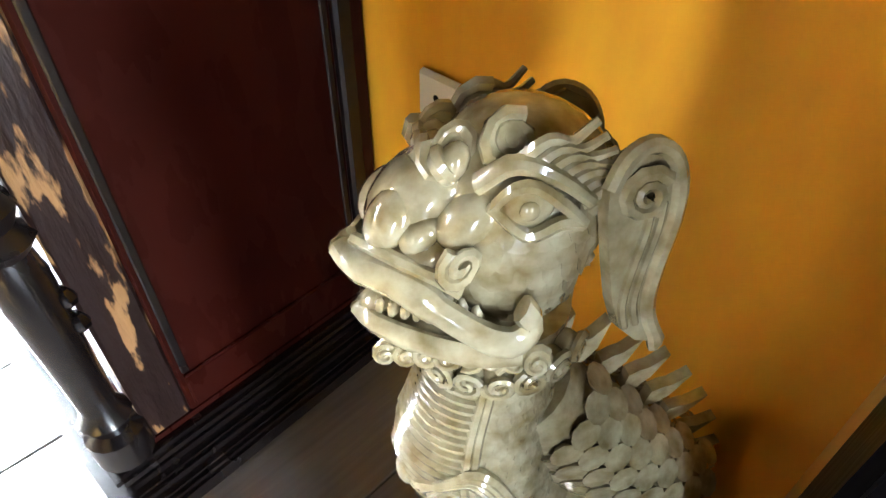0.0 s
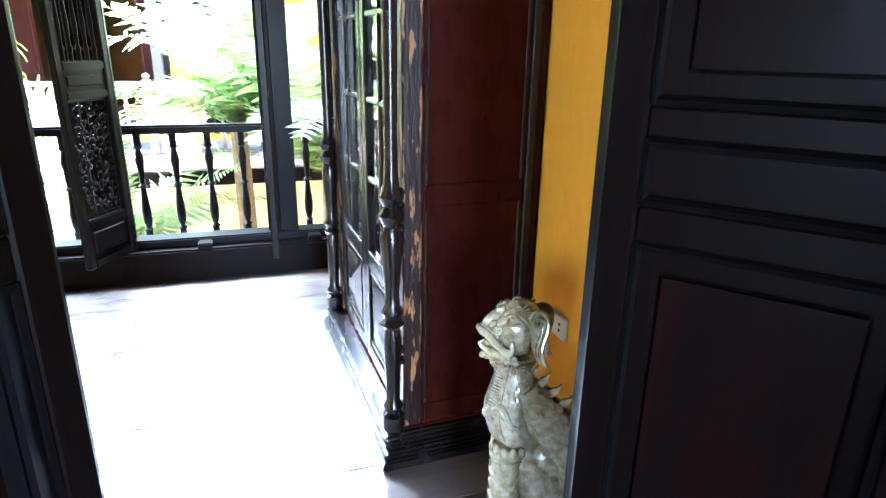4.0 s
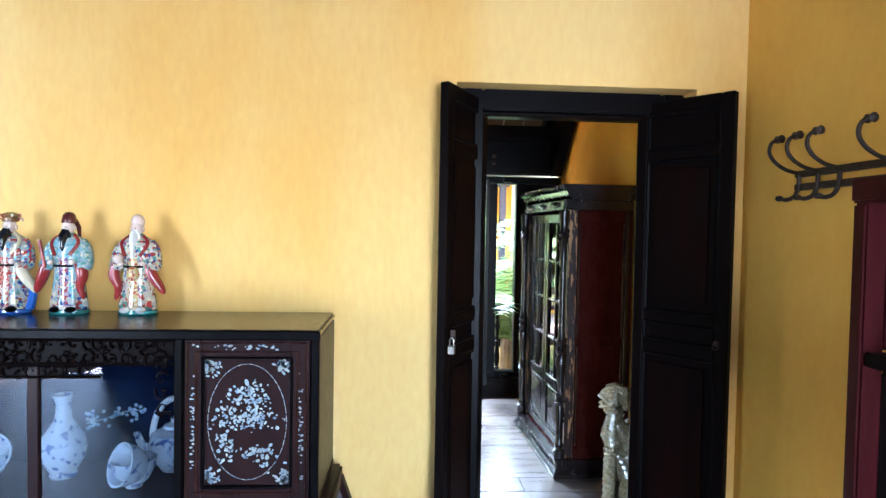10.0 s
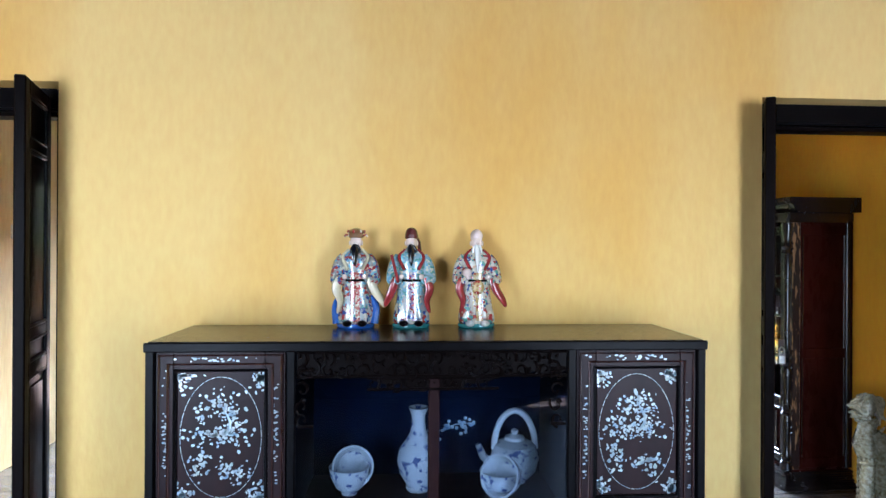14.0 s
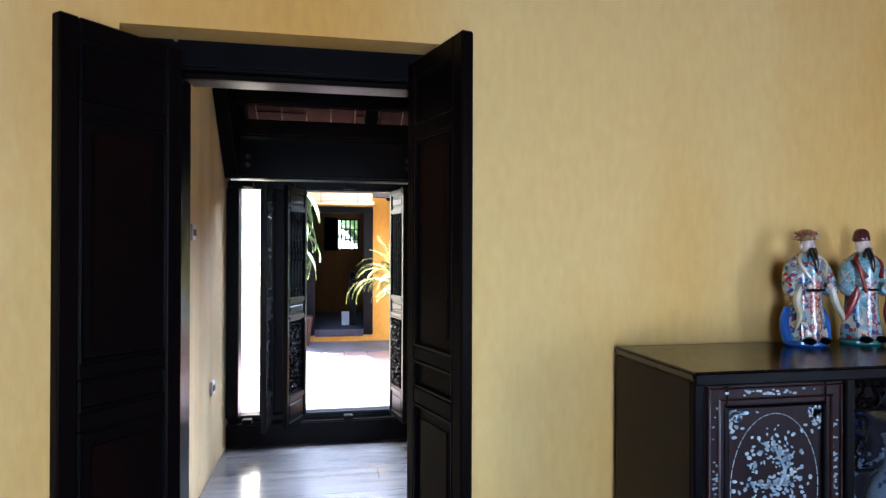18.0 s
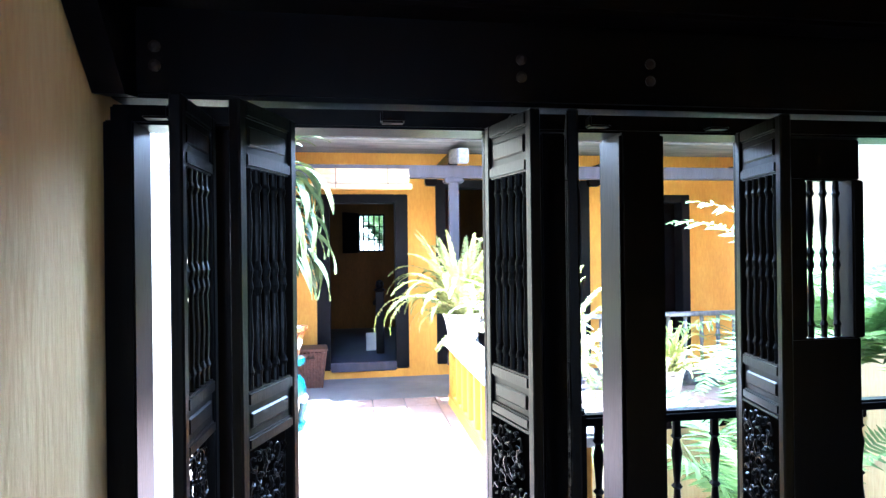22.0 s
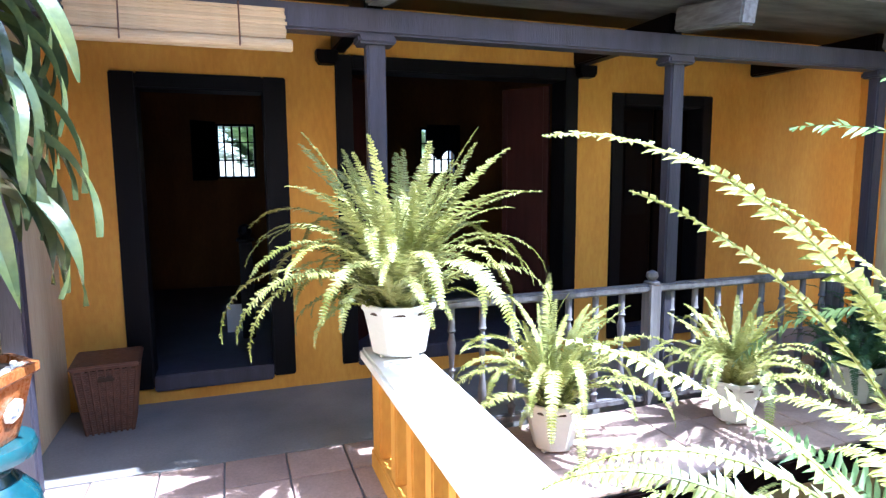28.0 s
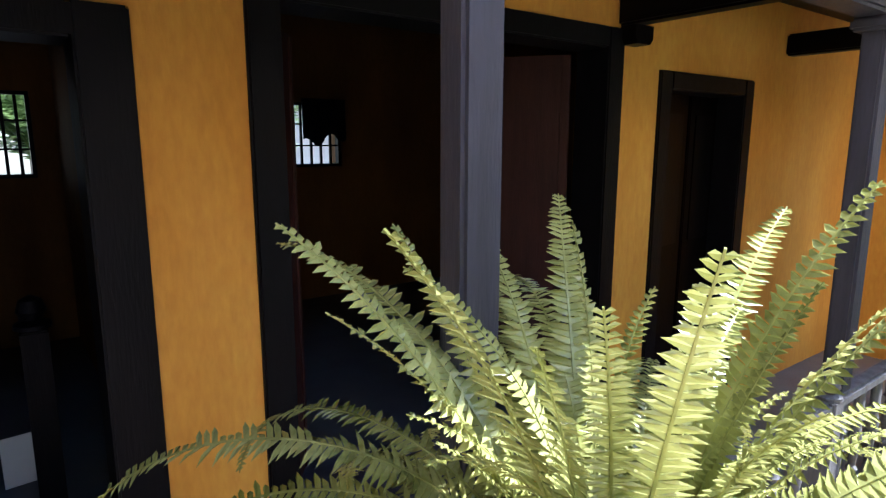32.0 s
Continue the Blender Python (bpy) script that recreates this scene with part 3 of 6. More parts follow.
# ---- wardrobe ----
SHEENWOOD = material("dark_polished_wardrobe_wood", (0.009, 0.006, 0.006), 0.24, 0, 0.3, 3, (0.006, 0.004, 0.004), (2, 2, 0.6), 0.0, 12, 0.0, spec=0.45)
def wardrobe():
    w, d = 0.964, 0.40
    wd = thing("wardrobe", "tall red-brown glazed wardrobe with turned columns and chipped corners", "wardrobe", at=(0.161, 1.131, 0), turn=-87.2)
    half = w / 2
    part("plinth", box(-half - 0.045, half + 0.045, -0.075, d, 0.0, 0.035, 0.006), SHEENWOOD, wd)
    part("plinth_step", box(-half - 0.038, half + 0.038, -0.068, d, 0.0352, 0.058, 0.01), SHEENWOOD, wd)
    part("cove_moulding", box(-half - 0.028, half + 0.028, -0.058, d, 0.0585, 0.082, 0.012), SHEENWOOD, wd)
    part("base_moulding", box(-half - 0.018, half + 0.018, -0.060, d, 0.0825, 0.105, 0.007), SHEENWOOD, wd)
    part("bottom_rail", box(-half, half, 0.0, d - 0.02, 0.1055, 0.115), MAHOG, wd)
    part("back_panel", box(-half, half, d - 0.02, d, 0.115, 1.62), MAHOG, wd)
    for s in (-1, 1):
        x0, x1 = sorted((s * half, s * (half - 0.022)))
        side = part("side_panel", box(x0, x1, 0.055, d - 0.045, 0.115, 1.62, 0.003), MAHOG, wd)
        e = s * (half + 0.006)
        for z in (0.125, 0.79, 1.545):
            part("side_rail", box(*sorted((e, s * half)), 0.062, d - 0.05, z, z + 0.062, 0.0028), MAHOG, side)
        for y in (0.062, d - 0.062):
            part("side_moulding", box(*sorted((e - s * 0.002, s * half)), y, y + 0.010, 0.190, 1.542, 0.0018), SHEENWOOD, side)
        part("corner_post", box(*sorted((s * half, s * (half - 0.06))), 0.0, 0.055, 0.115, 1.62, 0.004), CHIPPED, wd, "corner post with chipped varnish")
        part("back_post", box(*sorted((s * (half + 0.008), s * (half - 0.03))), d - 0.045, d - 0.02, 0.115, 1.62, 0.004), SHEENWOOD, wd)
        col = [(0.018, 0), (0.034, 0.005), (0.034, 0.05), (0.022, 0.06), (0.030, 0.08), (0.020, 0.10), (0.022, 0.16), (0.027, 0.30), (0.022, 0.33), (0.034, 0.345), (0.022, 0.36), (0.032, 0.38), (0.022, 0.40), (0.020, 0.44), (0.030, 0.56), (0.033, 0.60), (0.022, 0.63), (0.036, 0.66), (0.024, 0.685), (0.036, 0.71), (0.022, 0.74), (0.018, 0.80), (0.020, 1.20), (0.024, 1.30), (0.034, 1.32), (0.022, 1.34), (0.034, 1.36), (0.022, 1.39), (0.030, 1.45), (0.034, 1.47), (0.034, 1.50), (0.02, 1.505)]
        part("turned_column", lathe(col, 16, m=pose(s * (half - 0.012), -0.028, 0.112)), SHEENWOOD, wd, smooth=True)
        for z in (0.70, 0.735, 0.80, 0.835, 1.46, 1.49, 0.34, 0.375):
            part("carved_drop", ball(s * (half - 0.004), -0.004, z, 0.013, 0.012, 0.013, seg=8), SHEENWOOD, wd)
        dr = s * 0.211
        door = part("door", box(dr - 0.209, dr - 0.158, 0.004, 0.034, 0.125, 1.60, 0.004), SHEENWOOD, wd)
        part("door_stile", box(dr + 0.158, dr + 0.209, 0.004, 0.034, 0.125, 1.60, 0.004), SHEENWOOD, door)
        for z0, z1 in ((0.125, 0.175), (0.475, 0.535), (1.54, 1.60)):
            part("door_rail", box(dr - 0.158, dr + 0.158, 0.004, 0.034, z0, z1, 0.004), SHEENWOOD, door)
        part("door_panel", box(dr - 0.158, dr + 0.158, 0.015, 0.025, 0.175, 0.475), MAHOG, door)
        pyr = bmesh.new()
        rim = [pyr.verts.new((dr + a * 0.125, 0.008, 0.325 + b * 0.115)) for a, b in ((-1, -1), (1, -1), (1, 1), (-1, 1))]
        tip = [pyr.verts.new((dr + a * 0.02, -0.012, 0.325 + b * 0.02)) for a, b in ((-1, -1), (1, -1), (1, 1), (-1, 1))]
        for i in range(4):
            pyr.faces.new((rim[i], rim[(i + 1) % 4], tip[(i + 1) % 4], tip[i]))
        pyr.faces.new(tip), pyr.faces.new(rim[::-1])
        part("pyramid_field", pyr, SHEENWOOD, door)
        for z0 in (0.185, 0.449):
            part("panel_moulding", box(dr - 0.150, dr + 0.150, 0.006, 0.018, z0, z0 + 0.016, 0.005), SHEENWOOD, door)
        pane = part("pane", box(dr - 0.158, dr + 0.158, 0.018, 0.021, 0.535, 1.54), GLASS, door)
        pane.visible_shadow = False
        part("glazing_bar", box(dr - 0.011, dr + 0.011, 0.006, 0.032, 0.535, 1.54, 0.004), SHEENWOOD, door)
        for k in range(1, 4):
            part("glazing_bar", box(dr - 0.158, dr + 0.158, 0.007, 0.031, 0.535 + k * 0.251 - 0.01, 0.535 + k * 0.251 + 0.01, 0.004), SHEENWOOD, door)
    part("frieze", box(-half - 0.01, half + 0.01, -0.03, d, 1.62, 1.68, 0.006), SHEENWOOD, wd)
    part("cornice", slab([(-0.05, 0), (0, 0), (-0.02, 0.02), (-0.035, 0.05), (-0.055, 0.065), (-0.055, 0.09), (d + 0.03, 0.09), (d + 0.03, 0)], w + 0.10, m=pose(half + 0.05, 0, 1.68, 0, 0, 90)), SHEENWOOD, wd)
    for x in (-0.30, 0, 0.30):
        part("carved_cartouche", lathe([(0.03, 0), (0.028, 0.012), (0.012, 0.02)], 10, m=pose(x, -0.03, 1.65, 90) @ Matrix.Diagonal((2.6, 0.7, 1, 1))), SHEENWOOD, wd)
    part("shelf", box(-half + 0.03, half - 0.03, 0.06, d - 0.03, 0.80, 0.82), SHEENWOOD, wd)
    part("shelf", box(-half + 0.03, half - 0.03, 0.06, d - 0.03, 1.16, 1.18), SHEENWOOD, wd)
    return wd


wardrobe()


# ---- inlaid display cabinet ----
def pearl_inlay(w, h, seed):
    """Petals, buds and thin lines of shell, filling an upright oval, 1 mm proud of x and z."""
    r = random.Random(seed)
    bm = bmesh.new()

    def petal(x, z, a, s, k=0.55):
        pts = [(x + s * (math.cos(t) * math.cos(a) - k * math.sin(t) * math.sin(a)), z + s * (math.cos(t) * math.sin(a) + k * math.sin(t) * math.cos(a))) for t in (i * math.pi / 3 for i in range(6))]
        slab(pts, 0.0012, bm, Matrix.Translation((0, -0.0012, 0)))

    for k in range(44):
        t0, t1 = k * math.pi / 22, (k + 0.8) * math.pi / 22
        p, q = (w * 0.46 * math.cos(t0), h * 0.46 * math.sin(t0)), (w * 0.46 * math.cos(t1), h * 0.46 * math.sin(t1))
        tube([(p[0], 0, p[1]), (q[0], 0, q[1])], 0.0012, 4, bm)
    for cx, cz, sx, sz, n in ((0.0, 0.02, 0.34, 0.09, 110), (-0.02, 0.24, 0.16, 0.10, 45), (0.12, 0.16, 0.14, 0.12, 50), (-0.22, 0.12, 0.10, 0.12, 25), (-0.24, -0.2, 0.12, 0.11, 45), (0.16, -0.26, 0.20, 0.08, 60)):
        for _ in range(n):
            x, z = (cx + r.gauss(0, 0.55) * sx) * w, (cz + r.gauss(0, 0.55) * sz) * h
            if (x / (0.44 * w)) ** 2 + (z / (0.45 * h)) ** 2 < 1:
                petal(x, z, r.uniform(0, 6.28), r.uniform(0.003, 0.0082), r.uniform(0.4, 0.9))
    tube([(w * (0.06 + 0.05 * math.sin(t)), 0, h * (0.02 + 0.05 * t)) for t in (0, 1, 2, 3, 4)], [0.006, 0.006, 0.005, 0.004, 0.003], 5, bm)
    for sx in (-1, 1):
        for sz in (-1, 1):
            for _ in range(40):
                u, v = abs(r.gauss(0, 0.085)), abs(r.gauss(0, 0.06))
                petal(sx * (0.485 - u) * w, sz * (0.485 - v) * h, r.uniform(0, 6.28), r.uniform(0.004, 0.010))
    return bm


def inlay_strip(length, seed, upright=True):
    r = random.Random(seed)
    bm = bmesh.new()
    for _ in range(int(length * 90)):
        u, v = r.gauss(0, 0.22) * length, r.uniform(-0.008, 0.008)
        x, z = (v, u) if upright else (u, v)
        a, s = r.uniform(0, 6.28), r.uniform(0.003, 0.007)
        slab([(x + s * math.cos(a + t), z + 0.6 * s * math.sin(a + t)) for t in (0, 1.25, 2.5, 3.75, 5)], 0.0012, bm, Matrix.Translation((0, -0.0012, 0)))
    return bm


ROSEGLOSS = material("polished_rosewood_moulding", (0.040, 0.014, 0.011), 0.2, 0, 0.15, 6, (0.022, 0.008, 0.007), (3, 3, 1), 0.02, 20, spec=0.5)
TOPWOOD = material("polished_cabinet_top", (0.030, 0.018, 0.010), 0.22, 0, 0.2, 3, (0.018, 0.010, 0.007), (3, 3, 1), 0.03, 20, spec=0.5)


def display_cabinet():
    cab = thing("display_cabinet", "rosewood display cabinet inlaid with mother-of-pearl, glazed in the middle", "cabinet", at=(-2.065, -0.78, 0))
    half, d, z0, z1 = 0.975, 0.47, 0.47, 1.125
    part("top", box(-half, half, 0, d, z1 - 0.028, z1, 0.008), TOPWOOD, cab)
    part("top_edge", box(-half - 0.003, half + 0.003, -0.010, -0.0005, z1 - 0.034, z1 - 0.001, 0.004), DARK, cab)
    part("back_panel", box(-half + 0.02, half - 0.02, d - 0.02, d, z0 + 0.03, z1 - 0.028), LINING, cab)
    part("bottom", box(-half, half, 0, d, z0, z0 + 0.03, 0.006), ROSEWOOD, cab)
    for s in (-1, 1):
        part("side_panel", box(*sorted((s * half, s * (half - 0.025))), 0.02, d - 0.02, z0 + 0.03, z1 - 0.028, 0.003), ROSEWOOD, cab)
        part("corner_post", box(*sorted((s * half, s * (half - 0.03))), 0, 0.02, z0 + 0.03, z1 - 0.028, 0.004), DARK, cab)
        part("divider", box(*sorted((s * 0.475, s * 0.505)), 0.0, d - 0.02, z0 + 0.03, z1 - 0.028, 0.004), DARK, cab)
        a, b = sorted((s * 0.51, s * 0.94))
        cx, zc, zb, zt = (a + b) / 2, (0.575 + 1.022) / 2, z0 + 0.035, z1 - 0.033
        door = part("door", box(a, a + 0.062, 0.004, 0.03, zb, zt, 0.006), ROSEWOOD, cab)
        part("door_stile", box(b - 0.062, b, 0.004, 0.03, zb, zt, 0.006), ROSEWOOD, door)
        part("door_rail", box(a + 0.062, b - 0.062, 0.004, 0.03, zt - 0.062, zt, 0.006), ROSEWOOD, door)
        part("door_rail", box(a + 0.062, b - 0.062, 0.004, 0.03, zb, zb + 0.062, 0.006), ROSEWOOD, door)
        part("inner_moulding", tube([(cx - 0.152, 0.006, 0.57), (cx + 0.152, 0.006, 0.57), (cx + 0.152, 0.006, 1.027), (cx - 0.152, 0.006, 1.027), (cx - 0.152, 0.006, 0.57)], 0.008, 6), DARK, door)
        for grow, y, rad in ((0.022, 0.0035, 0.006), (0.052, 0.003, 0.005)):
            x0, x1, za, zb2 = cx - 0.152 - grow, cx + 0.152 + grow, 0.57 - grow, 1.027 + grow
            zb2, za = min(zb2, zt - 0.006), max(za, zb + 0.006)
            part("outer_moulding", tube([(x0, y, za), (x1, y, za), (x1, y, zb2), (x0, y, zb2), (x0, y, za)], rad, 6), ROSEGLOSS, door)
        field = part("inlaid_field", box(cx - 0.15, cx + 0.15, 0.010, 0.02, 0.572, 1.025), ROSEWOOD, door)
        ob = part("shell_picture", pearl_inlay(0.296, 0.447, 8 + s), PEARL, field, "mother-of-pearl landscape and flowers")
        tagged(ob, kind="stuff")
        ob.location = (cx, 0.0098, zc)
        for x in (a + 0.03, b - 0.03):
            ob = part("shell_sprig", inlay_strip(0.4, 3 + s + int(x * 100)), PEARL, door)
            ob.location = (x, 0.0038, zc)
            tagged(ob, kind="stuff")
        ob = part("shell_sprig", inlay_strip(0.30, 30 + s, False), PEARL, door)
        ob.location = (cx, 0.0038, zt - 0.028)
        tagged(ob, kind="stuff")
    part("centre_stile", box(-0.018, 0.022, 0.004, 0.026, z0 + 0.03, z1 - 0.12, 0.004), ROSEWOOD, cab)
    pane = part("pane", box(-0.475, 0.475, 0.016, 0.019, z0 + 0.03, z1 - 0.028), DIMGLASS, cab)
    pane.visible_shadow = False
    lobes = [(-0.47 + 0.94 * k / 48, z1 - 0.105 - 0.06 * math.exp(-((k - 24) / 11) ** 2) - 0.014 * abs(math.sin(k * math.pi / 6))) for k in range(49)]
    part("apron_board", slab([(-0.47, z1 - 0.03)] + lobes + [(0.47, z1 - 0.03)], 0.004, m=pose(0, 0.011, 0)), BROWN, cab)
    apron = carved_bm(0.94, 0.10, 5, pose(-0.47, 0.006, z1 - 0.13))
    join(apron, carved_bm(0.46, 0.055, 9, pose(-0.23, 0.006, z1 - 0.175)))
    part("carved_apron", apron, BROWN, cab, "pierced carved apron above the glass")
    for s in (-1, 1):
        part("carved_bracket", carved_bm(0.055, 0.21, 14 + s, pose(s * 0.44 - 0.0275, 0.004, z1 - 0.30)), BROWN, cab)
    spray = bmesh.new()
    r = random.Random(77)
    tube([(-0.12, 0, 0.0), (-0.04, 0, 0.02), (0.04, 0, 0.05), (0.11, 0, 0.055)], 0.0022, 5, spray)
    for _ in range(46):
        u = r.uniform(-0.12, 0.12)
        ball(u, 0, 0.03 + 0.2 * u + r.gauss(0, 0.018), 0.0085, 0.003, 0.0075, spray, 6)
    bmesh.ops.transform(spray, matrix=Matrix.Translation((0.075, d - 0.0225, 0.655)), verts=spray.verts)
    tagged(part("shell_blossom_spray", spray, PEARL, cab, "mother-of-pearl blossom branch on the cabinet lining"), kind="stuff")
    part("stand_top", box(-half - 0.04, half + 0.04, -0.03, d + 0.005, 0.40, z0, 0.012), ROSEWOOD, cab)
    for s in (-1, 1):
        part("stand_apron", box(-half, half, *((0.0, 0.03) if s < 0 else (d - 0.04, d - 0.01)), 0.30, 0.40, 0.01), ROSEWOOD, cab)
        for y in (0.02, d - 0.06):
            part("stand_leg", tube([(s * (half + 0.0), y + 0.02, 0.42), (s * (half + 0.045), y + 0.0, 0.32), (s * (half - 0.02), y + 0.02, 0.14), (s * (half + 0.03), y, 0.0)], [0.05, 0.05, 0.03, 0.045], 10), ROSEWOOD, cab)
    return cab


display_cabinet()


def revolve_thing(name, label, category, profile, mat, at, seg=24, group=""):
    ob = part(name, lathe(profile, seg), mat, smooth=True)
    tagged(ob, label, category, group)
    ob.matrix_world = pose(*at)
    return ob


SHELF_Z = 0.502
bowl = [(0.03, 0), (0.032, 0.012), (0.055, 0.03), (0.075, 0.075), (0.08, 0.105), (0.072, 0.105), (0.05, 0.04), (0.01, 0.03)]
vase = [(0.045, 0), (0.05, 0.01), (0.046, 0.02), (0.075, 0.07), (0.084, 0.115), (0.075, 0.16), (0.05, 0.195), (0.032, 0.225), (0.027, 0.26), (0.027, 0.29), (0.040, 0.322), (0.034, 0.322), (0.018, 0.29)]
revolve_thing("vase", "bulbous white vase with blue painting behind glass", "vase", vase, BLUEWHITE, (-2.11, -0.50, SHELF_Z))
for x, y, rx, ry, lab in ((-2.375, -0.53, 0, 0, "white painted bowl behind glass"), (-1.80, -0.60, 0, 0, "white painted bowl behind glass")):
    revolve_thing("bowl", lab, "bowl", bowl, BLUEWHITE, (x, y, SHELF_Z, rx, ry), group="painted bowls")
revolve_thing("bowl", "white painted bowl leaning on its neighbour", "bowl", bowl, BLUEWHITE, (-2.375, -0.445, SHELF_Z + 0.085, 78, 0, 8), group="painted bowls")
revolve_thing("bowl", "white painted bowl tilted against the teapot", "bowl", bowl, BLUEWHITE, (-1.755, -0.60, SHELF_Z + 0.075, 70, 0, -40), group="painted bowls")
teapot = thing("teapot", "squat white teapot with a tall bail handle behind glass", "teapot", at=(-1.715, -0.43, SHELF_Z))
part("body", lathe([(0.05, 0), (0.055, 0.01), (0.09, 0.05), (0.10, 0.10), (0.085, 0.15), (0.04, 0.17), (0.01, 0.175)], 20), BLUEWHITE, teapot, smooth=True)
part("lid", lathe([(0.045, 0.165), (0.04, 0.18), (0.012, 0.19), (0.016, 0.205), (0.004, 0.212)], 16), PORCELAIN, teapot, smooth=True)
part("bail_handle", tube([(0.085 * math.cos(a), 0, 0.13 + 0.155 * math.sin(a)) for a in (k * math.pi / 12 for k in range(13))], 0.013, 8), PORCELAIN, teapot, smooth=True)
part("spout", tube([(-0.08, 0, 0.06), (-0.13, 0, 0.10), (-0.15, 0, 0.15)], [0.022, 0.016, 0.012], 8), BLUEWHITE, teapot, smooth=True)


def painted(name, ground, spots, scale):
    """Porcelain overglaze: a ground colour strewn with small painted blossoms."""
    m = bpy.data.materials.new(name)
    m.use_nodes = True
    n, link = m.node_tree.nodes, m.node_tree.links.new
    b = n["Principled BSDF"]
    b.inputs["Roughness"].default_value, b.inputs["Coat Weight"].default_value = 0.22, 0.5
    tc, vo, nz, pick, mask, mix = (n.new(k) for k in ("ShaderNodeTexCoord", "ShaderNodeTexVoronoi", "ShaderNodeTexNoise", "ShaderNodeValToRGB", "ShaderNodeMapRange", "ShaderNodeMixRGB"))
    vo.inputs["Scale"].default_value, nz.inputs["Scale"].default_value = scale, scale * 0.6
    link(tc.outputs["Object"], vo.inputs[0]), link(tc.outputs["Object"], nz.inputs[0])
    pick.color_ramp.interpolation = "CONSTANT"
    for k, c in enumerate(spots):
        e = pick.color_ramp.elements[k] if k < 2 else pick.color_ramp.elements.new(k / len(spots))
        e.position, e.color = k / len(spots), (*c, 1)
    link(vo.outputs["Color"], pick.inputs[0])
    mask.inputs[1].default_value, mask.inputs[2].default_value = 0.44, 0.50
    link(nz.outputs[0], mask.inputs[0])
    mix.inputs[1].default_value = (*ground, 1)
    link(mask.outputs[0], mix.inputs[0]), link(pick.outputs[0], mix.inputs[2]), link(mix.outputs[0], b.inputs["Base Color"])
    return m


def strip(bm, half, z0, z1, depth, drop=0.0):
    """A hanging panel in front of the robe, bowed with it."""
    rows = []
    for k in range(9):
        z = z0 + (z1 - z0) * k / 8
        y = -depth(z) - 0.003 - drop * (1 - k / 8)
        rows.append([bm.verts.new((x, y + 0.25 * abs(x), z)) for x in (-half * (1.25 - 0.25 * k / 8), -half * 0.4, half * 0.4, half * (1.25 - 0.25 * k / 8))])
    for a, b in zip(rows, rows[1:]):
        for i in range(3):
            bm.faces.new((a[i], a[i + 1], b[i + 1], b[i]))
    return bm


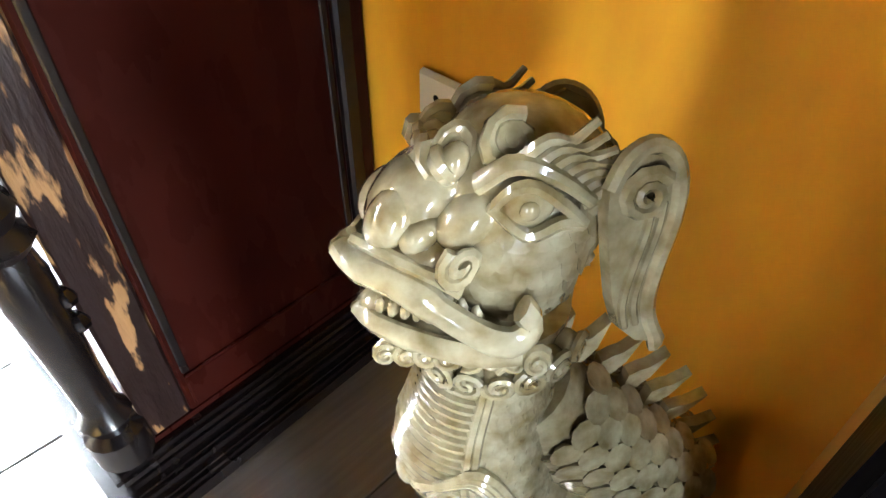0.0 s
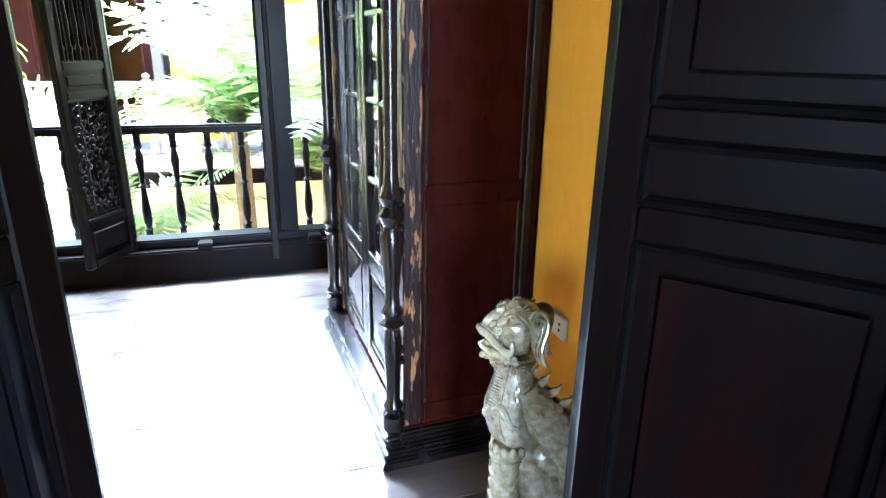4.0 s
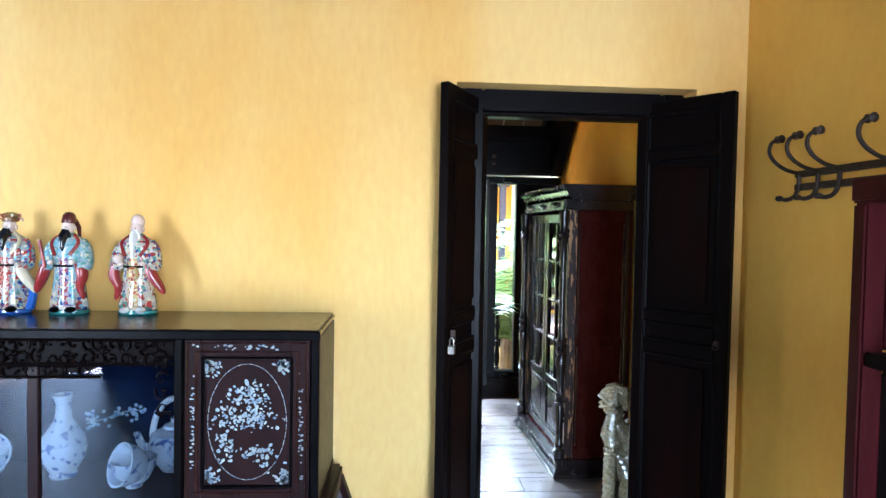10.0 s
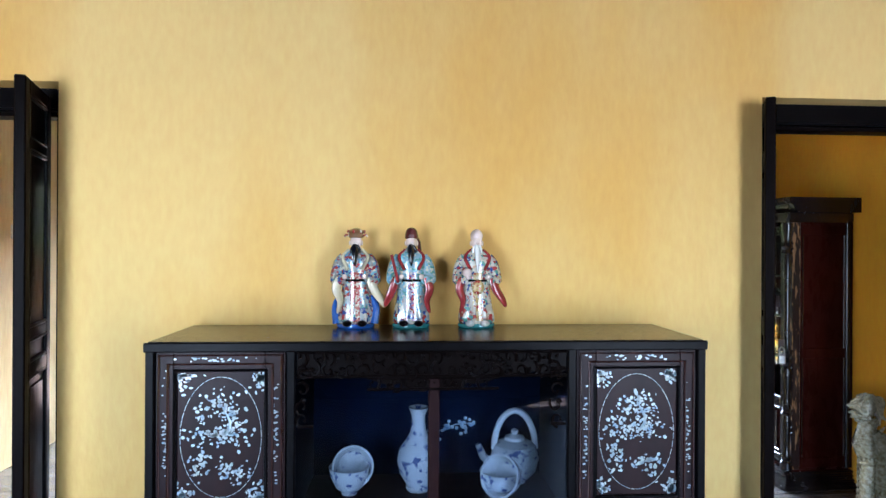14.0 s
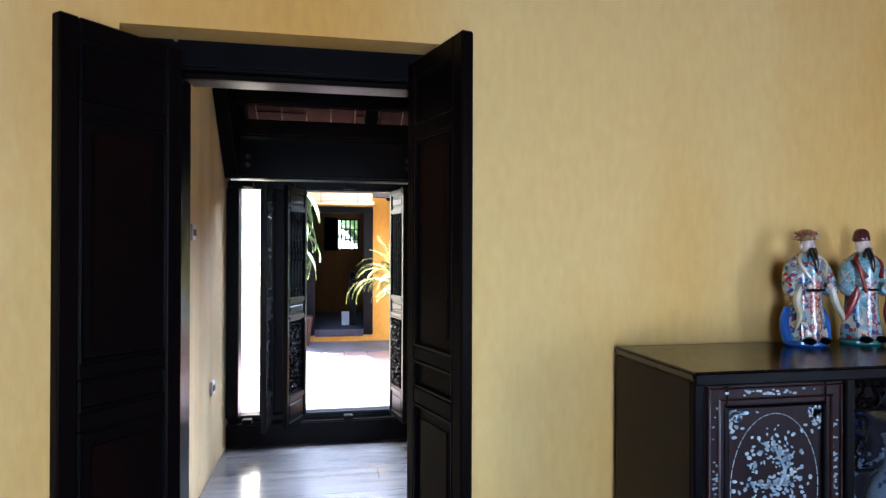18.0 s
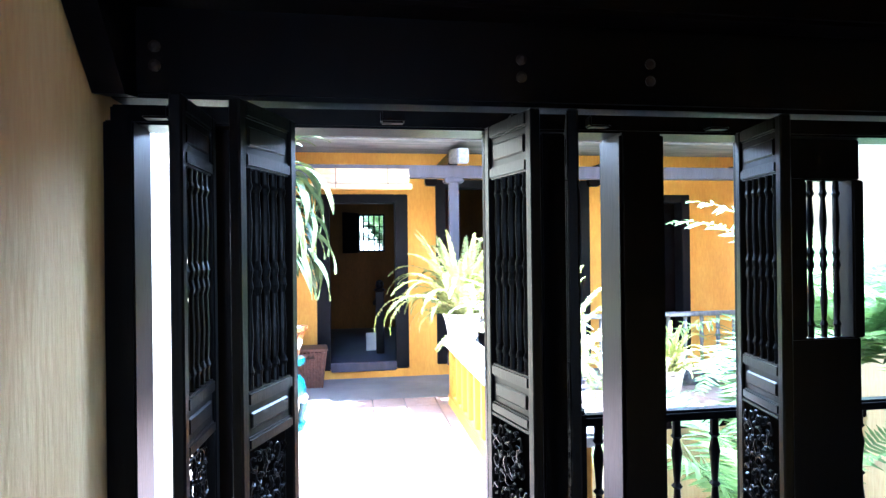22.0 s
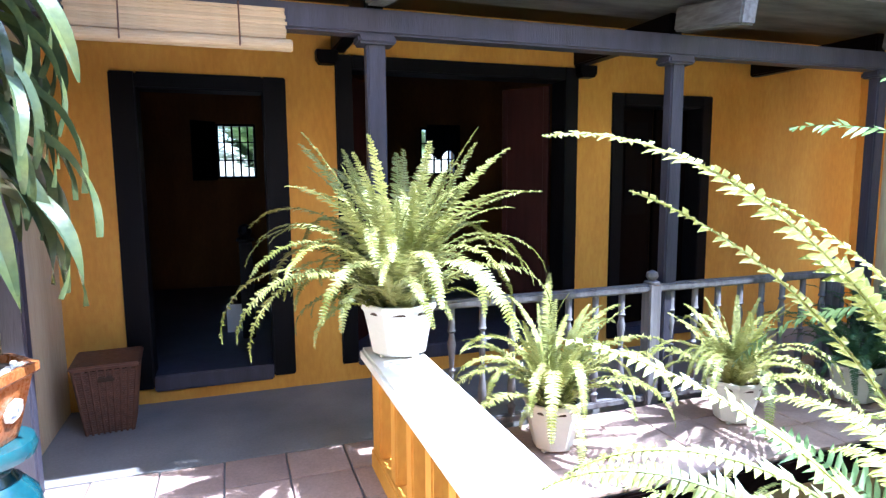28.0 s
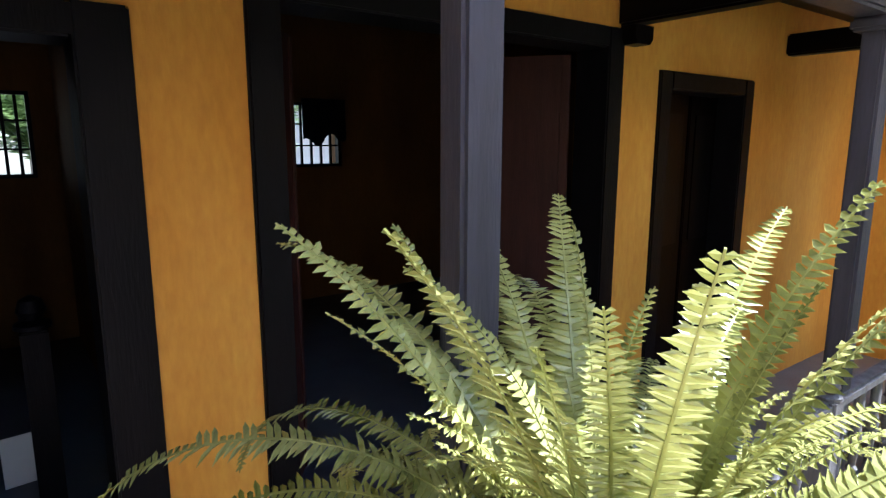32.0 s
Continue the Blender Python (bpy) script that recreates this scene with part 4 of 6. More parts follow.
def robed_statue(label, x, robe, inner, panel, cuff, hair, cap, base, kind):
    """A plain standing shape of painted porcelain; kind sets the headdress and the sleeves."""
    skin = material("porcelain_skin", (0.72, 0.56, 0.48), 0.25, 0, 0.05, 20, bump=0.0, coat=0.4)
    mats = [robe, inner, panel, cuff, hair, cap, base, skin, PORCELAIN, DARK]
    bm = bmesh.new()

    def add(piece, slot):
        k = len(bm.faces)
        join(bm, piece)
        bm.faces.ensure_lookup_table()
        for f in bm.faces[k:]:
            f.material_index = slot

    profile = [(0.058, 0.012), (0.070, 0.022), (0.071, 0.045), (0.064, 0.085), (0.058, 0.13), (0.056, 0.17), (0.060, 0.21), (0.066, 0.25), (0.066, 0.275), (0.054, 0.298), (0.030, 0.315), (0.020, 0.325)]
    depth = lambda z: np.interp(z, [p[1] for p in profile], [p[0] for p in profile]) * 0.74
    add(lathe([(0.072, 0), (0.078, 0.006), (0.076, 0.016), (0.05, 0.02)], 22, squash=0.72), 6)
    body = lathe(profile, 40, squash=0.74)
    for v in body.verts:
        a = math.atan2(v.co.y, v.co.x)
        k = 1 + 0.085 * math.sin(8 * a + 10 * v.co.z + kind) * max(0, 1 - v.co.z / 0.19) + 0.03 * math.sin(15 * a + kind) * max(0, 1 - v.co.z / 0.28)
        v.co.x, v.co.y = v.co.x * k, v.co.y * k
    k0 = len(bm.faces)
    join(bm, body)
    bm.faces.ensure_lookup_table()
    for f in bm.faces[k0:]:
        c = f.calc_center_median()
        f.material_index = 1 if c.z < 0.115 + 0.02 * math.sin(9 * c.x * 20) else 0
    add(strip(bmesh.new(), 0.017, 0.03, 0.225, depth), 2)
    add(tube([(0.060 * math.cos(a), 0.047 * math.sin(a), 0.192) for a in (2 * math.pi * k / 20 for k in range(21))], 0.005, 6), 9)
    for sg in (-1, 1):
        # upper sleeve, forearm and the long cuff that hangs from it
        add(tube(eased([(sg * 0.046, 0.0, 0.288), (sg * 0.068, -0.006, 0.250), (sg * 0.074, -0.022, 0.195), (sg * 0.052, -0.054, 0.196)], 4), [0.022, 0.023, 0.024, 0.025, 0.025, 0.025, 0.026, 0.027, 0.028, 0.026, 0.023, 0.020, 0.017], 12), 0)
        far = (0.118 if sg > 0 else 0.070) if kind != 2 else (0.075 if sg > 0 else 0.108)
        low = 0.085 if far > 0.1 else 0.06
        add(tube(eased([(sg * 0.060, -0.046, 0.205), (sg * 0.074, -0.044, 0.160), (sg * (far - 0.012), -0.040, 0.110), (sg * far, -0.036, low)], 4), [0.016, 0.019, 0.021, 0.022, 0.022, 0.021, 0.020, 0.018, 0.016, 0.014, 0.012, 0.010, 0.004], 10, flat=0.65), 3)
        add(ball(sg * 0.040, -0.062, 0.208, 0.011, 0.010, 0.011, seg=10), 7)
        add(ball(sg * 0.030, -0.050, 0.020, 0.020, 0.026, 0.013, seg=10), 8 if kind == 3 else 9)
        add(tube(eased([(sg * 0.026, -0.010, 0.315), (sg * 0.050, -0.030, 0.285), (sg * 0.028, -0.052, 0.235)], 4), 0.007, 8), 3)
    add(ball(0, -0.006, 0.347, 0.0235, 0.024, 0.031, seg=16), 7)
    add(ball(0, -0.031, 0.344, 0.0045, 0.006, 0.006, seg=8), 7)
    for sg in (-1, 1):
        add(ball(sg * 0.0245, -0.004, 0.342, 0.004, 0.006, 0.011, seg=8), 7)
    add(tube(eased([(0, -0.026, 0.334), (0, -0.040, 0.305), (0, -0.048, 0.270), (0, -0.050, 0.225 if kind == 3 else 0.250)], 4), [0.012, 0.015, 0.017, 0.018, 0.018, 0.017, 0.016, 0.014, 0.012, 0.010, 0.007, 0.005, 0.002], 10, flat=0.55), 4)
    for sg in (-1, 1):
        add(tube([(sg * 0.008, -0.030, 0.336), (sg * 0.016, -0.028, 0.320), (sg * 0.019, -0.030, 0.290)], [0.004, 0.005, 0.002], 6), 4)
    if kind == 1:
        add(lathe([(0.025, 0.362), (0.030, 0.366), (0.029, 0.380), (0.036, 0.386), (0.034, 0.392), (0.012, 0.402)], 18), 5)
        for k in range(7):
            a = k * math.pi * 2 / 7
            add(ball(0.033 * math.cos(a), 0.033 * math.sin(a), 0.388, 0.0055, 0.0055, 0.008, seg=8), 2)
        for sg in (-1, 1):
            add(tube([(sg * 0.028, 0.002, 0.372), (sg * 0.042, 0.002, 0.376), (sg * 0.046, 0.002, 0.366)], 0.0045, 6), 2)
            add(tube(eased([(sg * 0.064, 0.012, 0.13), (sg * 0.082, 0.006, 0.08), (sg * 0.074, -0.004, 0.015)], 4), [0.012 + 0.0008 * k for k in range(9)], 8), 6)
    elif kind == 2:
        add(lathe([(0.025, 0.360), (0.028, 0.366), (0.027, 0.376), (0.023, 0.394), (0.015, 0.404), (0.004, 0.407)], 18), 5)
        add(tube([(0.012, 0.020, 0.375), (0.030, 0.016, 0.345), (0.036, 0.010, 0.305)], [0.010, 0.009, 0.006], 8), 5)
        add(box(-0.006, 0.006, -0.004, 0.004, 0.0, 0.115, 0.002, m=pose(-0.052, -0.074, 0.185, -6, -14, 0)), 3)
    else:
        add(ball(0, 0.0, 0.372, 0.026, 0.026, 0.030, seg=18), 7)
        add(ball(0.0, -0.012, 0.386, 0.016, 0.014, 0.014, seg=12), 7)
        add(ball(-0.046, -0.072, 0.225, 0.019, 0.017, 0.018, seg=14), 7)
        add(ball(0, -0.050, 0.165, 0.026, 0.010, 0.030, seg=12), 2)
    st = part("statue", bm, mats[0], smooth=True)
    for m in mats[1:]:
        st.data.materials.append(m)
    tagged(st, label, "statue", "porcelain statues on the cabinet")
    st.matrix_world = pose(x, -0.40, 1.1255)
    return st


RED, SKY, NAVY, CREAM, JADE = (0.30, 0.035, 0.03), (0.16, 0.34, 0.42), (0.035, 0.06, 0.20), (0.55, 0.50, 0.38), (0.10, 0.26, 0.22)
enamel = lambda name, c: material(name, c, 0.22, 0, 0.15, 30, bump=0.02, coat=0.5)
BLACKHAIR, WHITEHAIR = enamel("black_enamel", (0.008, 0.008, 0.012)), enamel("white_enamel", (0.72, 0.72, 0.70))
CREAMGLAZE, REDGLAZE, TEALGLAZE, BLUEGLAZE = enamel("cream_enamel", (0.56, 0.50, 0.34)), enamel("red_enamel", (0.26, 0.025, 0.025)), enamel("teal_enamel", (0.04, 0.22, 0.22)), enamel("blue_enamel", (0.03, 0.12, 0.46))
robed_statue("painted porcelain statue in a crown and a red and blue robe", -2.365, painted("dark_flowered_robe", (0.26, 0.26, 0.24), (NAVY, RED, CREAM, SKY, RED, NAVY, JADE), 95), painted("striped_skirt", (0.40, 0.40, 0.36), (SKY, CREAM, RED, NAVY, JADE), 60), painted("red_apron", (0.42, 0.14, 0.11), (RED, CREAM, RED), 120), CREAMGLAZE, BLACKHAIR, enamel("gilt_crown", (0.20, 0.10, 0.04)), BLUEGLAZE, 1)
robed_statue("painted porcelain statue in a dark red hat and pale blue robe", -2.140, painted("pale_blue_robe", (0.24, 0.36, 0.40), (SKY, CREAM, SKY, JADE, (0.30, 0.40, 0.44)), 110), painted("red_blue_skirt", (0.34, 0.34, 0.32), (RED, CREAM, NAVY, SKY), 55), painted("lilac_apron", (0.36, 0.27, 0.34), (CREAM, RED, NAVY), 120), REDGLAZE, BLACKHAIR, enamel("dark_red_cap", (0.09, 0.018, 0.018)), TEALGLAZE, 2)
robed_statue("painted porcelain statue of an old figure with a white beard", -1.872, painted("white_flowered_robe", (0.48, 0.44, 0.36), (CREAM, RED, JADE, CREAM, NAVY, (0.5, 0.3, 0.2)), 95), painted("red_green_skirt", (0.42, 0.38, 0.32), (RED, JADE, CREAM, RED, NAVY), 55), painted("gold_apron", (0.46, 0.34, 0.15), (CREAM, (0.42, 0.28, 0.10), RED), 130), REDGLAZE, WHITEHAIR, CREAMGLAZE, TEALGLAZE, 3)

# ---- red shelf and coat hooks by the side wall ----
unit = thing("open_shelf", "dull red wooden open shelf with scalloped aprons", "shelf", at=(0.305, -1.485, 0), turn=-90)
SW, SD, ST = 1.45, 0.41, 1.63
for x in (0, SW - 0.045):
    part("post", box(x, x + 0.045, 0, 0.06, 0, ST - 0.06, 0.006), REDWOOD, unit)
part("top", box(-0.004, SW + 0.004, -0.004, SD + 0.004, ST - 0.06, ST, 0.006), REDWOOD, unit)
for z in (0.25, 0.70, 1.175):
    part("shelf_board", box(0.0455, SW - 0.0455, 0.006, SD - 0.006, z, z + 0.035, 0.005), BROWN, unit)


def scallop(a, b, z, deep, up=1, waves=2):
    n = 30
    pts = [(a, z)] + [(a + (b - a) * k / n, z - up * deep * (0.35 + 0.65 * abs(math.sin(math.pi * waves * k / n)) ** 0.6 * (1 if 0 < k < n else 0))) for k in range(n + 1)] + [(b, z)]
    return pts[::-1] if up > 0 else pts


for z, up in ((ST - 0.061, 1), (1.211, -1)):
    part("scalloped_apron", slab(scallop(0.046, SW - 0.046, z, 0.065, up, 3), 0.016, m=pose(0, SD - 0.05, 0)), REDWOOD, unit)
for x in (0.028, SW - 0.044):
    part("scalloped_bracket", slab([(0.0605, 1.215)] + [(0.0605 + 0.03 * abs(math.sin(math.pi * 2 * k / 16)), 1.215 + 0.34 * k / 16) for k in range(17)] + [(0.0605, 1.56)], 0.016, m=pose(x + 0.016, 0, 0, 0, 0, 90)), REDWOOD, unit)
# the lower bay is closed at the end by a board with a round opening
ring_pts = [(0.17 + 0.078 * math.cos(k * math.pi / 12), 0.93 + 0.085 * math.sin(k * math.pi / 12)) for k in range(24)]
panel = bmesh.new()
for k in range(24):
    a, b = ring_pts[k], ring_pts[(k + 1) % 24]
    out = []
    for p in (a, b):
        dx, dz = p[0] - 0.17, p[1] - 0.93
        f = min((0.11 if dx < 0 else 0.235) / abs(dx) if abs(dx) > 1e-6 else 9, (0.195 if dz < 0 else 0.24) / abs(dz) if abs(dz) > 1e-6 else 9)
        out.append((0.17 + dx * f, 0.93 + dz * f))
    slab([a, b, out[1], out[0]], 0.014, panel)
bmesh.ops.transform(panel, matrix=pose(0.03, 0, 0, 0, 0, 90), verts=panel.verts)
part("pierced_end_board", panel, BROWN, unit)
part("scalloped_apron", slab(scallop(0.062, SD - 0.01, 1.211, 0.055, -1, 2), 0.016, m=pose(0.03, 0, 0, 0, 0, 90)), BROWN, unit)
jar = revolve_thing("dark_vase", "dark bronze handled vase on the shelf", "vase", [(0.045, 0), (0.05, 0.02), (0.04, 0.04), (0.078, 0.115), (0.09, 0.18), (0.078, 0.24), (0.04, 0.295), (0.034, 0.33), (0.05, 0.38), (0.042, 0.38), (0.026, 0.33)], IRON, (0.47, -1.72, 0.7355, 0, 0, 90))
for sg in (-1, 1):
    part("ear_handle", tube([(sg * 0.035, 0, 0.32), (sg * 0.085, 0, 0.325), (sg * 0.105, 0, 0.27), (sg * 0.075, 0, 0.235)], 0.009, 8), IRON, jar)
pot = revolve_thing("bronze_censer", "dark bronze censer on the shelf", "censer", [(0.03, 0.05), (0.075, 0.06), (0.10, 0.11), (0.095, 0.15), (0.10, 0.16), (0.09, 0.165), (0.05, 0.19), (0.015, 0.205), (0.018, 0.225), (0.004, 0.235)], IRON, (0.46, -2.02, 0.7355))
for k in range(3):
    a = k * 2.094
    part("leg", tube([(0.06 * math.cos(a), 0.06 * math.sin(a), 0.07), (0.075 * math.cos(a), 0.075 * math.sin(a), 0.03), (0.07 * math.cos(a), 0.07 * math.sin(a), 0.0)], 0.011, 8), IRON, pot)

rack = thing("coat_rack", "wrought-iron coat rack with curled hooks on the wall", "coat rack", at=(0.715, -0.93, 1.705), turn=-90)
part("wall_bar", box(-0.26, 0.26, -0.02, 0.006, -0.045, -0.02, 0.004), IRON, rack)
part("wall_bar", box(-0.26, 0.26, -0.02, 0.006, 0.005, 0.03, 0.004), IRON, rack)
for x in (-0.235, -0.13, -0.02, 0.215):
    hook = part("hook", tube(eased([(x, -0.015, 0.018), (x, -0.07, 0.032), (x, -0.115, 0.06), (x, -0.137, 0.095), (x, -0.130, 0.13), (x, -0.105, 0.145)]), 0.0072, 10), IRON, rack, smooth=True)
    part("hook_knob", lathe([(0.006, -0.018), (0.015, -0.014), (0.011, 0.0), (0.016, 0.012), (0.006, 0.018)], 10, m=pose(x, -0.098, 0.146, 0, 90)), IRON, hook, smooth=True)
    low = part("lower_hook", tube(eased([(x, -0.016, 0.01), (x, -0.018, -0.035), (x, -0.035, -0.07), (x, -0.065, -0.082), (x, -0.09, -0.078)]), 0.008, 10), IRON, rack, smooth=True)
    part("hook_knob", ball(x, -0.092, -0.078, 0.013, 0.016, 0.011), IRON, low, smooth=True)

# switch, socket
for nm, lab, y, z in (("light_switch", "white light switch plate on the side wall", 1.30, 1.545), ("wall_socket", "white wall socket low on the side wall", 1.88, 0.555)):
    sw = thing(nm, lab, "switch", at=(WEST, y, z), turn=90)
    part("plate", box(-0.042, 0.042, -0.012, 0, -0.046, 0.046, 0.005), PLASTIC, sw)
    for x in (-0.016, 0.016):
        part("rocker", box(x - 0.011, x + 0.011, -0.018, -0.0115, -0.018, 0.018, 0.003), GREYWOOD, sw)
sw = thing("wall_socket", "white wall socket behind the statue", "switch", at=(EAST, 0.52, 0.468), turn=-90)
part("plate", box(-0.062, 0.062, -0.012, 0, -0.036, 0.036, 0.005), PLASTIC, sw)
for x in (-0.03, 0.03):
    for z in (-0.009, 0.009):
        part("pin_hole", lathe([(0.0045, 0), (0.0045, 0.001)], 8, m=pose(x, -0.0118, z, 90)), DARK, sw)

# corner of a dark settle in the gallery
bench = thing("settle", "dark carved wooden settle with a curved backrest", "bench", at=(-3.015, 0.35, 0), turn=90)
part("seat", box(0, 1.0, -0.42, 0.0, 0.42, 0.46, 0.01), DARK, bench)
part("backrest", slab([(0, 0.5), (1.0, 0.5), (1.0, 0.80), (0.92, 0.86), (0.75, 0.90), (0.25, 0.90), (0.08, 0.86), (0, 0.80)], 0.035, m=pose(0, 0, 0)), DARK, bench)
part("backrest_field", box(0.08, 0.92, -0.006, 0.041, 0.54, 0.78, 0.006), BROWN, bench)
for x in (0.02, 0.94):
    for y in (0.0, -0.41):
        part("leg", box(x, x + 0.045, y, y + 0.04, 0, 0.42 if y else 0.5, 0.006), DARK, bench)


# ---- glazed guardian lion ----
def lion():
    """Seated upright, facing -x; the body in true size from the floor up."""
    bm = bmesh.new()
    bb = lambda *a, seg=14: ball(*a, bm=bm, seg=seg)

    def spiral(c, u, w, size, thick=0.0032, turns=1.8, start=0.0):
        c, u, w = Vector(c), Vector(u).normalized(), Vector(w).normalized()
        n = int(turns * 10)
        bump_out = u.cross(w) * 0.002
        tube([c + bump_out * (k / n) + (u * math.cos(start + k * 0.63) + w * math.sin(start + k * 0.63)) * size * (1 - 0.85 * k / n) for k in range(n + 1)], [thick * (1 - 0.35 * k / n) for k in range(n + 1)], 6, bm)

    def scale_plate(c, n, size):
        """A rounded scale lying on a surface with normal n, its lower rim lifted."""
        n = Vector(n).normalized()
        side = n.cross(Vector((0, 0, 1)))
        side = side.normalized() if side.length > 0.05 else Vector((0, 1, 0))
        down = side.cross(n).normalized()
        down = -down if down.z > 0 else down
        lift = (down * 0.99 + n * 0.10).normalized()
        up = lift.cross(side)
        m = Matrix((side, lift, up)).transposed().to_4x4()
        m.translation = Vector(c)
        lathe([(size, 0.0), (size * 0.86, size * 0.28), (size * 0.5, size * 0.46), (size * 0.1, size * 0.52)], 10, bm, m)

    axis = ((0.006, 0.545, 0.043), (0.004, 0.50, 0.0425), (-0.001, 0.46, 0.048), (-0.003, 0.42, 0.057), (0.0, 0.39, 0.061), (0.008, 0.355, 0.059), (0.034, 0.315, 0.063), (0.075, 0.25, 0.070), (0.11, 0.17, 0.078), (0.12, 0.09, 0.076))
    tube(eased([(x, 0, z) for x, z, _ in axis], 3), [r for p, q in zip(axis, axis[1:]) for r in (p[2], p[2] + (q[2] - p[2]) / 3, p[2] + (q[2] - p[2]) * 2 / 3)] + [axis[-1][2]], 24, bm)

    def trunk(z):
        for p, q in zip(axis, axis[1:]):
            if q[1] <= z <= p[1]:
                f = (p[1] - z) / (p[1] - q[1])
                return p[0] + (q[0] - p[0]) * f, p[2] + (q[2] - p[2]) * f
        return axis[-1][0], axis[-1][2]

    # banded chest between two upright borders
    for k in range(25):
        z = 0.345 + k * 0.0070
        cx, r = trunk(z)
        tube([(cx - (r + 0.0005) * math.cos(a), (r + 0.0005) * math.sin(a), z - 0.006 * math.cos(a * 1.3)) for a in (-1.15 + 2.3 * i / 14 for i in range(15))], 0.0036, 5, bm)
    for s in (-1, 1):
        for da in (1.17, 1.27):
            tube([(trunk(z)[0] - (trunk(z)[1] + 0.001) * math.cos(da), s * (trunk(z)[1] + 0.001) * math.sin(da), z) for z in (0.517 - 0.175 * i / 16 for i in range(17))], 0.0036, 6, bm)
        # tied ribbon over the shoulder
        for j in range(4):
            a0 = 1.15 + 0.09 * j
            tube(eased([(trunk(z)[0] - (trunk(z)[1] + 0.004) * math.cos(a), s * (trunk(z)[1] + 0.004) * math.sin(a), z) for a, z in ((a0 - 0.55, 0.40), (a0 - 0.2, 0.415 + 0.006 * j), (a0 + 0.1, 0.425), (a0 + 0.35, 0.405 - 0.006 * j), (a0 + 0.55, 0.385))], 3), 0.0045, 6, bm)
        bb(trunk(0.385)[0] - 0.058, s * 0.012, 0.385, 0.010, 0.014, 0.014)
        # forelegs with a scalloped cuff
        leg = [(0.008, s * 0.043, 0.33), (0.0, s * 0.046, 0.24), (-0.004, s * 0.046, 0.12), (-0.008, s * 0.046, 0.02)]
        tube(eased(leg, 4), [0.040 - 0.0006 * k for k in range(13)], 16, bm)
        for k in range(11):
            a = 2 * math.pi * k / 11
            bb(0.006 + 0.038 * math.cos(a), s * 0.044 + 0.038 * math.sin(a), 0.325 + 0.004 * (k % 2), 0.010, 0.010, 0.014, seg=8)
        lathe([(0.038, 0), (0.043, 0.004), (0.038, 0.009)], 20, bm, pose(0.004, s * 0.045, 0.298))
        for row in range(15):
            for i in range(9):
                a = 2 * math.pi * (i + 0.5 * (row % 2)) / 9
                z = 0.285 - row * 0.0165
                cx, rad = 0.001 - 0.03 * (0.28 - z), 0.0375 - 0.004 * row / 15
                scale_plate((cx + rad * math.cos(a), s * 0.046 + rad * math.sin(a), z), (math.cos(a), math.sin(a), 0), 0.0125)
        for i in range(4):
            bb(-0.045, s * 0.046 + (i - 1.5) * 0.017, 0.018, 0.022, 0.0095, 0.016, seg=10)
        # haunch and hind paw
        bb(0.115, s * 0.055, 0.12, 0.07, 0.045, 0.09, seg=18)
        bb(0.06, s * 0.085, 0.022, 0.045, 0.024, 0.02)
        tube(eased([(0.13, s * 0.095, 0.20), (0.155, s * 0.100, 0.15), (0.145, s * 0.102, 0.09), (0.11, s * 0.102, 0.06)], 4), [0.007] * 13, 6, bm)
    # scales of the flanks and the back of the neck
    for row in range(30):
        z = 0.515 - row * 0.0132
        cx, r = trunk(max(z, 0.10))
        n = 19
        for i in range(n):
            a = 1.40 + (2 * math.pi - 2.80) * (i + 0.5 * (row % 2)) / n
            scale_plate((cx - r * math.cos(a), r * math.sin(a), z), (-math.cos(a), math.sin(a), 0.15), 0.0102)
    # flame crest down the back
    bb(0.085, 0, 0.295, 0.088, 0.060, 0.088, seg=22)
    tube(eased([(0.024, 0, 0.455), (0.066, 0, 0.395), (0.115, 0, 0.335), (0.165, 0, 0.262), (0.185, 0, 0.17)], 4), [0.042 + 0.0018 * k for k in range(13)] + [0.062, 0.058, 0.054, 0.05], 20, bm)
    for i, (x, z, lean) in enumerate(((0.046, 0.515, 10), (0.050, 0.492, 14), (0.066, 0.468, 22), (0.092, 0.447, 30), (0.118, 0.424, 34), (0.143, 0.396, 40), (0.166, 0.364, 46), (0.186, 0.328, 54), (0.204, 0.288, 64), (0.216, 0.245, 74), (0.222, 0.20, 84))):
        s = 0.45 if i < 2 else 0.80
        slab([(0, -0.018 * s), (0.012 * s, -0.014 * s), (0.021 * s, 0.002 * s), (0.025 * s, 0.034 * s), (0.012 * s, 0.016 * s), (0.004 * s, 0.012 * s), (-0.004 * s, 0.004 * s)], 0.010, bm, pose(x - 0.004, -0.005, z + 0.012, 0, lean - 18, 0))
    for k in range(9):
        cx, cz = 0.050 + 0.0145 * k, 0.425 - 0.018 * k
        for i in range(5):
            for s in (-1, 1):
                a = 0.35 + 0.42 * (i + 0.5 * (k % 2))
                n = Vector((0.62 * math.cos(a), s * math.sin(a), 0.78 * math.cos(a)))
                scale_plate(Vector((cx, 0, cz)) + n * (0.050 + 0.0018 * k), n, 0.0125)
    for row in range(10):
        for i in range(10):
            for s in (-1, 1):
                e, a = 1.1 - 0.19 * row, -0.9 + 0.25 * (i + 0.5 * (row % 2))
                n = Vector((math.sin(a) * math.cos(e * 0.6), s * math.cos(a) * math.cos(e * 0.6), math.sin(e * 0.6)))
                scale_plate(Vector((0.085, 0, 0.295)) + Vector((n.x * 0.088, n.y * 0.060, n.z * 0.088)), n, 0.0102)
